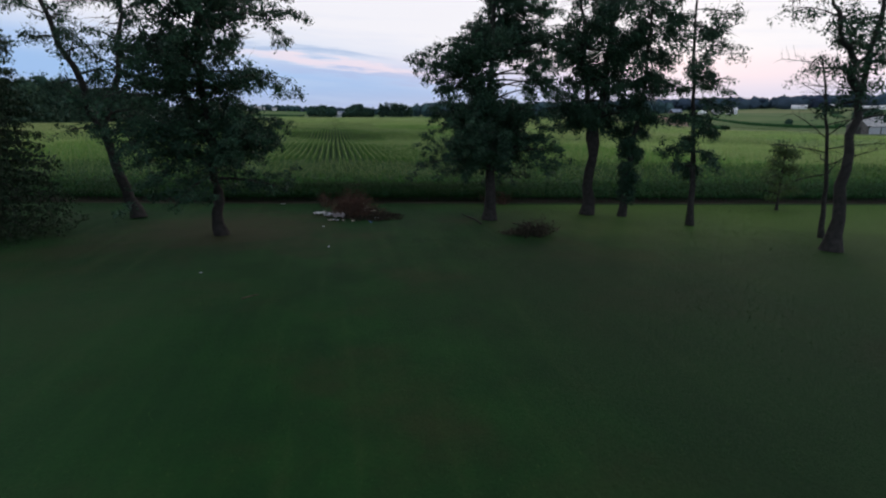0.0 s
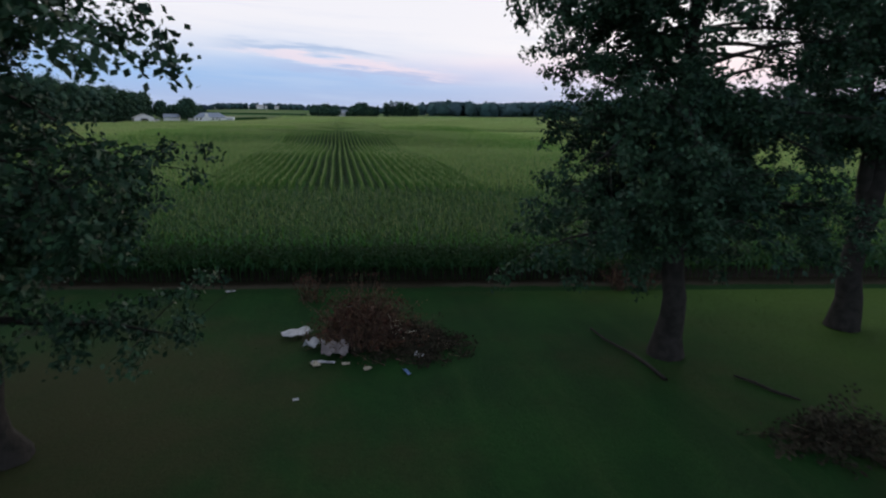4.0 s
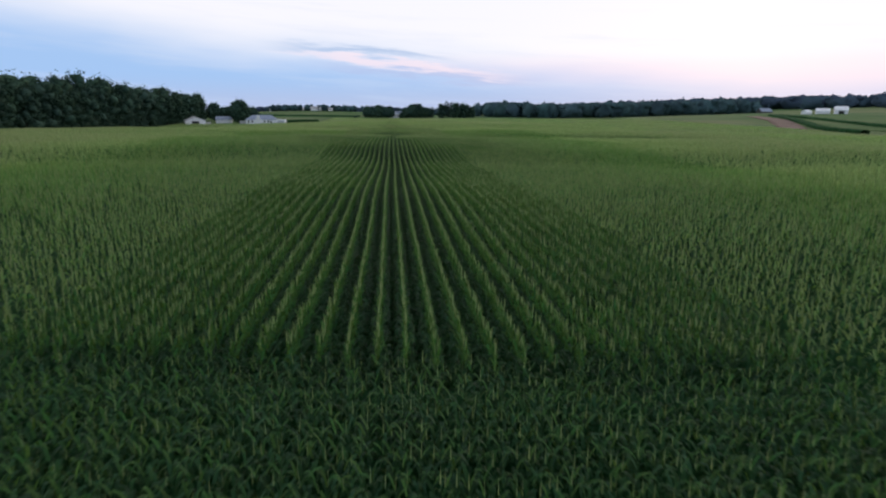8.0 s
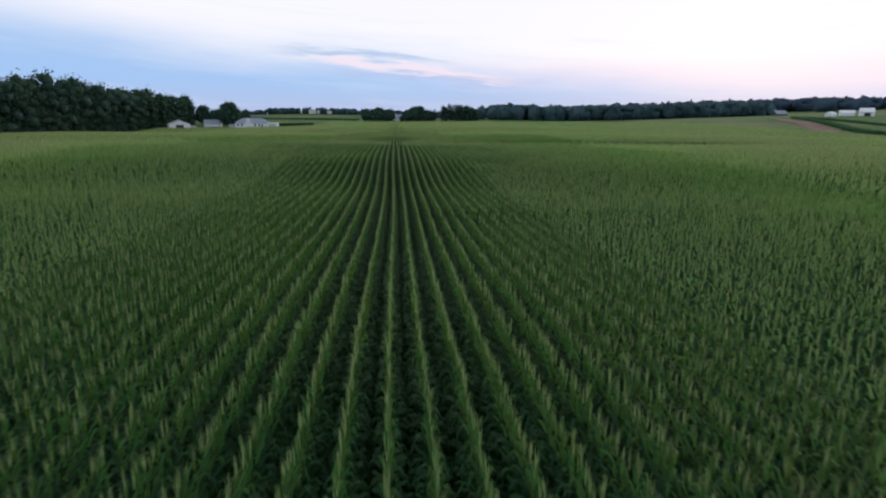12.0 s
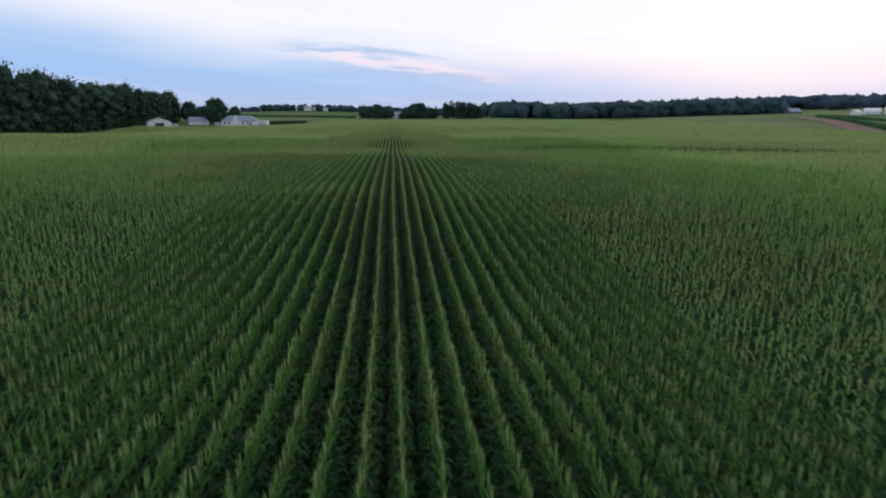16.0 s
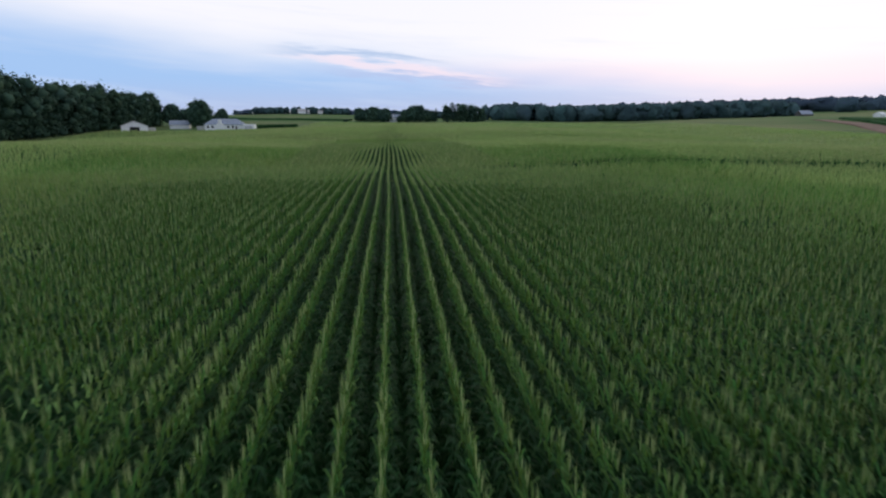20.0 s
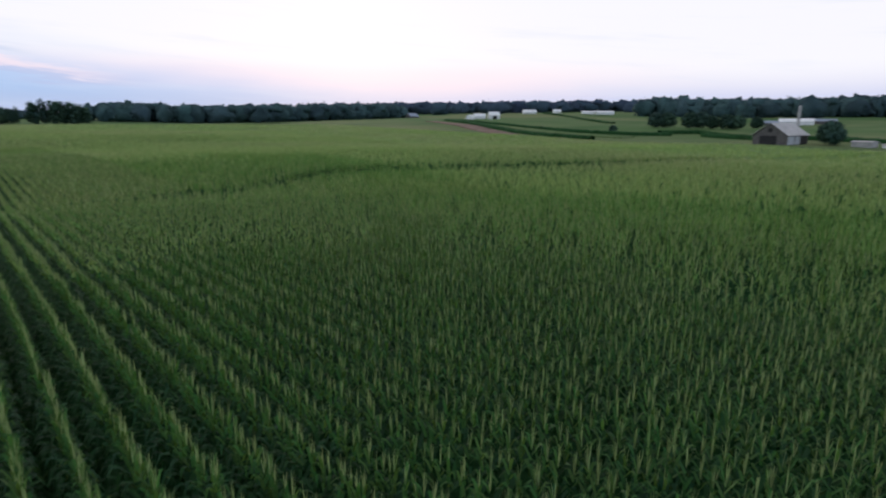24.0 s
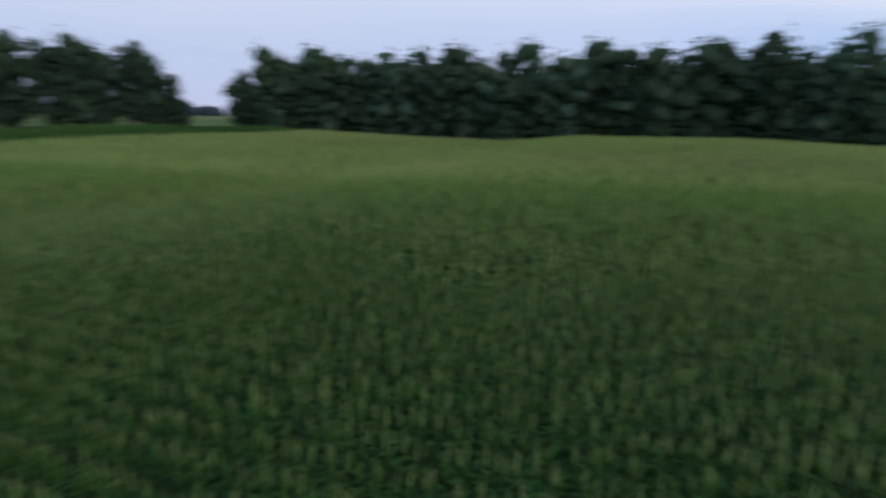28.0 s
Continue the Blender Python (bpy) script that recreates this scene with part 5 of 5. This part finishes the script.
bmesh.ops.create_cone(sb, cap_ends=True, segments=24, radius1=0.75, radius2=0.75, depth=17)
bmesh.ops.translate(sb, verts=sb.verts, vec=(0, 0, 8.5))
part("tower", sb, M_TIN, silo)
sc = bmesh.new()
bmesh.ops.create_uvsphere(sc, u_segments=20, v_segments=10, radius=0.85)
bmesh.ops.translate(sc, verts=sc.verts, vec=(0, 0, 17))
part("cap", sc, M_TIN, silo)
farm_shed(296, 236, 75, 8, 5, 2.3, 0.4, "low grey shed by the field", False, wall_mat=M_TIN, ridge="x")
farm_shed(297, 224, 80, 11, 4, 1.5, 0.3, "long low white trailer by the field", False, ridge="x")
for x, y, w, d, wh, rh, t, lab in ((456, 608, 11, 9, 4.2, 3.4, -30, "white gabled house on the hill"), (444, 618, 12, 7, 2.8, 2.6, -30, "white gabled garage beside the hill house"), (413, 600, 8, 6, 2.4, 2.0, 20, "small white roofed shed on the hill"),
                                   (554, 876, 22, 10, 2.6, 4.4, 15, "grey roofed building behind the hill"), (648, 721, 19, 9, 3.0, 2.4, -40, "pale roofed barn far up the slope"), (696, 709, 11, 7, 3.2, 2, -40, "pale shed far up the slope"),
                                   (690, 650, 17, 9, 2.4, 1.6, -45, "long white poultry shed"), (703, 632, 24, 9, 3.0, 2.0, -45, "long white poultry shed"), (543, 361, 12, 8, 2.2, 1.8, -65, "low grey roofed building behind the barn"),
                                   (562, 351, 18, 9, 3.2, 2.4, -65, "pale farm building behind the barn"), (575, 342, 9, 8, 3.4, 2.2, -65, "pale farm building behind the barn"), (600, 335, 16, 8, 3.0, 1.8, -65, "low grey roofed building behind the barn")):
    farm_shed(x, y, t, w, d, wh, rh, lab, x == 456, wall_mat=M_BARNWOOD if "grey" in lab else None, roof_mat=M_ROOF if "grey" in lab else M_WHITE, ridge="x")
for x, y, k, sc in ((411, 395, 6, 0.80), (416, 388, 7, 0.86), (422, 374, 6, 0.84), (427, 367, 7, 0.92), (428, 359, 6, 0.66), (432, 351, 6, 0.78), (437, 346, 7, 0.78), (474, 346, 6, 0.66), (338, 385, 6, 0.40)):
    forest_tree(x, y, k, sc, x * 31 % 360, "bushy tree near the old barn", "trees near the barn", "field_tree", 1.12)
forest_tree(295, 248.5, 7, 0.80, 40, "broad round tree beside the old barn", "trees near the barn", "field_tree", 1.0)


def strip_field(name, label, pts, width, height, material):
    """A raised strip of crop that follows the ground."""
    line = np.array(pts, float)
    t, u = np.linspace(0, 1, 160), np.linspace(0, 1, len(line))
    r = np.random.default_rng(len(name) * 7 + int(width))
    x, y = np.interp(t, u, line[:, 0]), np.interp(t, u, line[:, 1])
    d = np.gradient(np.c_[x, y], axis=0)
    d /= np.linalg.norm(d, axis=1)[:, None]
    nrm = np.c_[-d[:, 1], d[:, 0]] * width / 2
    rows = []
    for off, h in ((-1, 0.05), (-0.98, 1), (-0.5, 1), (0, 1), (0.5, 1), (0.98, 1), (1, 0.05)):
        px, py = x + nrm[:, 0] * off, y + nrm[:, 1] * off
        rows.append(np.c_[px + r.normal(0, 0.35, 160), py + r.normal(0, 0.35, 160), ground_z(px, py) + height * h * r.uniform(0.72, 1.12, 160)])
    V = np.stack(rows, 1).reshape(-1, 3)
    i = (np.arange(159)[:, None] * 7 + np.arange(6)[None]).ravel()
    F = np.concatenate([np.c_[i, i + 1, i + 8], np.c_[i, i + 8, i + 7]])
    return tagged(new(name, mesh_arrays(name, V, F, [material])), label, "field", kind="stuff")


strip_field("crop_strip_dark", "dark green strip of crop curving over the hill", [(358, 575), (330, 508), (300, 445), (275, 405), (258, 372), (256, 345)], 5, 2.0, M_UNDER)
strip_field("crop_strip_pale", "grey-green strip of crop between two dark ones", [(359, 572), (338, 500), (316, 440), (298, 402), (290, 370), (296, 348)], 24, 0.5, M_MEADOW)
strip_field("crop_strip_second", "second dark strip of crop on the slope", [(360, 568), (346, 492), (330, 432), (322, 395), (324, 364), (346, 349)], 5, 2.0, M_UNDER)
strip_field("crop_strip_third", "thin dark strip of crop up the slope", [(655, 700), (600, 610), (520, 530), (470, 470)], 6, 1.6, M_UNDER)
strip_field("earth_strip", "bare brown earth along the field edge", [(346, 580), (316, 502), (286, 448), (260, 408), (247, 384)], 16, 0.25, M_CLAY)
strip_field("hedge_row", "dark hedge below the trees near the barn", [(356, 362), (376, 345), (352, 312), (330, 290)], 5, 2.2, M_UNDER)
strip_field("crop_strip_farm", "dark strip of crop beside the farmhouse", [(-84, 530), (-60, 533)], 7, 2.0, M_UNDER)
strip_field("crop_strip_ahead", "dark strip of crop across the far field", [(-330, 800), (-100, 770), (-40, 760)], 14, 2.0, M_UNDER)
strip_field("crop_strip_behind", "pale strip of hay behind the evergreens", [(80, 690), (160, 690), (260, 720)], 30, 0.6, M_MEADOW)
strip_field("crop_strip_barn", "dark crop behind the old barn", [(360, 330), (330, 250), (335, 150)], 16, 2.0, M_UNDER)

# ---- brush pile ----
pile = thing("brush_pile", (0.1, 42.1, gz(0.1, 42.1)), 0, "heap of rust-brown dead brush and sticks on the lawn", "brush pile")
r_p = np.random.default_rng(3)
core = bmesh.new()
bmesh.ops.create_icosphere(core, subdivisions=4, radius=1.0)
for v in core.verts:
    k = 1 + 0.35 * noise.noise(v.co * 2.1) + 0.2 * noise.noise(v.co * 5.0)
    v.co = Vector((v.co.x * 0.95 * k + 0.25, v.co.y * 0.9 * k, max(-0.02, v.co.z * 0.55 * k)))
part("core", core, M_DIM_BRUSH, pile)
sticks, leaves_c, litter_c = [], [], []
for i in range(640):
    a, q = r_p.uniform(0, 6.28), math.sqrt(r_p.random())
    far = r_p.random() < 0.3
    x, y = (math.cos(a) * 1.05 * q + (1.7 if far else 0.25), math.sin(a) * 0.95 * q)
    lump = 0.72 + 0.6 * noise.noise(Vector((x * 1.3, y * 1.3, 4.1)))
    z = 1.25 * lump * (1 - q * q) * (0.2 if far else 1) * r_p.uniform(0.5, 1)
    line = bend((x, y, z), r_p.uniform(0, 6.28), r_p.normal(0.15 if far else 0.75, 0.4), r_p.uniform(0.5, 0.9 if far else 1.6), r_p, 4, 0.3, 0.25)
    line[:, 2] = np.maximum(line[:, 2], 0.02)
    sticks.append(tube(line, np.linspace(r_p.uniform(0.008, 0.022), 0.004, 5), 4))
    if far or y > -0.35 or x > 0.7 or i % 3 == 0:
        (litter_c if far else leaves_c).append(line[2:] if far else line[1 + i % 3:])
for i in range(80):                               # low dark litter trailing off beside the heap
    x, y = r_p.normal(2.2, 0.7), r_p.normal(-1.0, 0.5)
    line = bend((x, y, r_p.uniform(0.02, 0.12)), r_p.uniform(0, 6.28), r_p.normal(0.05, 0.15), r_p.uniform(0.3, 0.9), r_p, 4, 0.2, 0.25)
    line[:, 2] = np.maximum(line[:, 2], 0.02)
    sticks.append(tube(line, np.linspace(0.012, 0.004, 5), 4))
    litter_c += [line[1:], line[1:]]
for i in range(150):                              # bare grey stems standing up out of the near side
    x, y = r_p.normal(0.1, 0.5), r_p.normal(-0.55, 0.3)
    line = bend((x, y, r_p.uniform(0.1, 0.5)), r_p.uniform(0, 6.28), r_p.normal(1.1, 0.3), r_p.uniform(0.4, 0.9), r_p, 4, 0.5, 0.25)
    sticks.append(tube(line, np.linspace(0.014, 0.004, 5), 4))
for i in range(14):                               # a few split pale ends
    x, y, z = [(1.35, -0.4, 0.62), (1.6, -0.55, 0.42), (1.25, -0.2, 0.75), (-0.35, -0.1, 0.85), (-1.0, 0.4, 0.62)][(0, 1, 2, 0, 1, 2, 1, 0, 1, 1, 2, 3, 3, 4)[i]]
    line = bend((x + r_p.normal(0, 0.10), y + r_p.normal(0, 0.1), z + r_p.normal(0, 0.07)), r_p.uniform(0, 6.28), r_p.normal(0.2, 0.5), r_p.uniform(0.16, 0.38), r_p, 3, 0.3, 0.2)
    line[:, 2] = np.maximum(line[:, 2], 0.03)
    part("split_stick", mesh_arrays("split_stick", *tube(line, np.linspace(0.022, 0.009, 4), 5), [M_TAN]), None, pile, "pale split stick")
for one in sticks[:60]:
    part("stick", mesh_arrays("stick", *one, [M_TWIG]), None, pile)
part("brushwood", mesh_arrays("brushwood", *merge(sticks[60:]), [M_TWIG]), None, pile, "pale broken twigs")
part("dead_leaves", mesh_arrays("dead_leaves", *leaf_cloud(np.concatenate(leaves_c), 7, 0.15, 0.085, r_p), [M_BRUSH]), None, pile, "rust-brown withered leaves")
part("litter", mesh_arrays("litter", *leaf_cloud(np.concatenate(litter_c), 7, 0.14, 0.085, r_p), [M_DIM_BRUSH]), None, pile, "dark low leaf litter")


def crumpled(name, at, size, turn, material, label, category, lift=0.06, seed=0):
    """A bent thin piece lying on the ground or the heap."""
    bm = bmesh.new()
    bmesh.ops.create_grid(bm, x_segments=9, y_segments=6, size=0.5)
    off = Vector((seed * 3.7, seed * 1.9, 0))
    for v in bm.verts:
        v.co = Vector((v.co.x * size[0], v.co.y * size[1], lift * (noise.noise(v.co * 3 + off) + 0.6)))
    bmesh.ops.solidify(bm, geom=bm.faces, thickness=0.012)
    ob = part(name, bm, material, None)
    ob.matrix_world = pose(at[0], at[1], at[2] + gz(at[0], at[1]), 0, 0, turn)
    return tagged(ob, label, category)


crumpled("plastic_sheet", (-1.87, 42.8, 0.12), (1.0, 0.52), 24, M_SHEET, "white plastic sheet on the side of the brush heap", "sheet", 0.14, 1)
crumpled("plastic_sheet", (-1.25, 41.65, 0.10), (0.62, 0.48), 60, M_SHEET, "crumpled white sheet beside the brush heap", "sheet", 0.30, 2)
crumpled("grey_sack", (-0.55, 41.0, 0.08), (0.80, 0.60), -10, M_SACK, "grey-brown crumpled sack beside the brush heap", "sack", 0.42, 3)
crumpled("white_board", (-0.92, 40.55, 0.03), (0.72, 0.10), -14, M_SHEET, "narrow white board lying on the grass", "board", 0.04, 4)
crumpled("tan_scrap", (-1.17, 40.4, 0.02), (0.24, 0.34), 20, M_TAN, "tan board scrap beside the white board", "scrap", 0.10, 6)
crumpled("tan_scrap", (0.39, 39.88, 0.02), (0.24, 0.20), 15, M_TAN, "tan board scrap lying on the grass", "scrap", 0.08, 5)
crumpled("tan_scrap", (-0.25, 40.35, 0.02), (0.24, 0.12), -15, M_TAN, "small tan scrap beside the brush heap", "scrap", 0.05, 12)
crumpled("blue_scrap", (1.53, 39.5, 0.02), (0.12, 0.38), 20, M_BLUE, "blue plastic strip lying on the grass", "scrap", 0.05, 7)
crumpled("white_scrap", (2.05, 40.5, 0.03), (0.30, 0.24), -20, M_SHEET, "white plastic scrap beside the brush heap", "scrap", 0.14, 8)
crumpled("white_scrap", (-0.15, 43.3, 0.75), (0.42, 0.10), 35, M_SHEET, "white strip caught on the brush heap", "scrap", 0.10, 13)
crumpled("white_scrap", (-1.6, 38.3, 0.01), (0.16, 0.10), 10, M_SHEET, "small white scrap lying on the mown lawn", "scrap", 0.04, 14)
crumpled("white_scrap", (-5.0, 48.3, 0.03), (0.40, 0.14), 5, M_SHEET, "pale litter lying beside the dirt track", "scrap", 0.06, 9)

crumpled("white_scrap", (-1.2, 32.3, 0.01), (0.13, 0.09), 30, M_SHEET, "small white scrap lying on the mown lawn", "scrap", 0.05, 10)
crumpled("white_scrap", (-6.9, 27.7, 0.01), (0.12, 0.08), -15, M_SHEET, "small white scrap lying on the mown lawn", "scrap", 0.05, 11)
stick = new("lawn_stick", mesh_arrays("lawn_stick", *tube([(-0.3, -0.22, 0.03), (0, -0.02, 0.04), (0.3, 0.25, 0.03)], [0.02, 0.018, 0.012], 6), [M_TWIG], smooth=True))
stick.matrix_world = pose(-4.2, 23.8, gz(-4.2, 23.8), 0, 0, 0)
tagged(stick, "pale thin stick lying on the mown lawn", "stick")


def dead_shrub(x, y, seed, height, label):
    """A thin rust-brown shrub of upright stems."""
    r = np.random.default_rng(seed)
    root = thing("dead_shrub", (x, y, gz(x, y)), 0, label, "shrub", "dead shrubs by the track")
    lines = [bend((r.normal(0, 0.25), r.normal(0, 0.2), 0), r.uniform(0, 6.28), r.uniform(0.8, 1.4), height * r.uniform(0.6, 1.1), r, 4, 0.2, 0.2) for _ in range(26)]
    part("stem_tangle", mesh_arrays("stem_tangle", *merge([tube(q, np.linspace(0.014, 0.004, 5), 4) for q in lines]), [M_TWIG]), None, root)
    part("foliage", mesh_arrays("foliage", *leaf_cloud(np.concatenate([q[1:] for q in lines]), 4, 0.12, 0.09, r), [M_BRUSH]), None, root)


dead_shrub(11.9, 46.5, 41, 1.3, "rust-brown dead shrub standing beside the track")
dead_shrub(12.9, 46.4, 42, 1.0, "low rust-brown dead shrub beside the track")
dead_shrub(-1.5, 46.6, 43, 1.2, "thin rust-brown dead shrub near the brush heap")

# small dead bush, log
bush = thing("dead_bush", (11.3, 34.2, gz(11.3, 34.2)), 0, "low dark brown bush on the lawn", "bush")
r_b = np.random.default_rng(9)
stems, tips = [], []
for i in range(90):
    a = r_b.uniform(0, 6.28)
    line = bend((r_b.normal(0, 0.5), r_b.normal(0, 0.3), 0), a, r_b.uniform(0.3, 1.2), r_b.uniform(0.5, 1.2), r_b, 4, 0.4, 0.2)
    line[:, 2] = np.maximum(line[:, 2], 0.01)
    stems.append(tube(line, np.linspace(0.014, 0.004, 5), 4))
    tips.append(line[1:])
part("stem_tangle", mesh_arrays("stem_tangle", *merge(stems), [M_TWIG]), None, bush)
part("foliage", mesh_arrays("foliage", *leaf_cloud(np.concatenate(tips), 10, 0.14, 0.11, r_b), [M_DIM_BRUSH]), None, bush)

log_line = [(-0.1, 2.1, 0.07), (-0.15, 1.0, 0.08), (0.1, -0.3, 0.07), (0.12, -1.2, 0.06), (0.05, -2.1, 0.05)]
log = new("fallen_branch", mesh_arrays("fallen_branch", *tube(log_line, [0.03, 0.04, 0.05, 0.055, 0.06], 8), [M_BARK], smooth=True))
log.matrix_world = pose(8.75, 39.9, gz(8.75, 39.9), 0, 0, 4)
tagged(log, "grey fallen branch lying on the grass", "branch")
short = new("fallen_branch", mesh_arrays("fallen_branch", *tube([(-0.25, 0.8, 0.05), (-0.05, 0.3, 0.06), (0.05, -0.3, 0.05), (0.35, -0.9, 0.04)], [0.03, 0.045, 0.045, 0.03], 8), [M_BARK], smooth=True))
short.matrix_world = pose(11.5, 37.0, gz(11.5, 37.0), 0, 0, 8)
tagged(short, "short crooked branch lying on the grass", "branch")

# ---- grass ----
n_tufts = 40000
gx, gy = rng.uniform(-34, 46, n_tufts), rng.uniform(1.5, 47.8, n_tufts)
gy = np.where(gy > 43, gy + SLANT * gx, gy)
ga, gh = rng.uniform(0, 6.28, n_tufts), rng.uniform(0.03, 0.08, n_tufts) * (0.8 + 0.5 * np.sin(gx / 3) * np.sin(gy / 4))
w = 0.014
g0 = ground_z(gx, gy) - 0.01
gv = np.stack([np.c_[gx - np.sin(ga) * w, gy + np.cos(ga) * w, g0], np.c_[gx + np.sin(ga) * w, gy - np.cos(ga) * w, g0],
               np.c_[gx + np.cos(ga) * 0.06, gy + np.sin(ga) * 0.06, g0 + gh]], 1).reshape(-1, 3)
grass = new("grass", mesh_arrays("grass", gv, np.arange(3 * n_tufts).reshape(-1, 3), [M_BLADE]))
tagged(grass, "short mown lawn grass", "grass", kind="stuff")
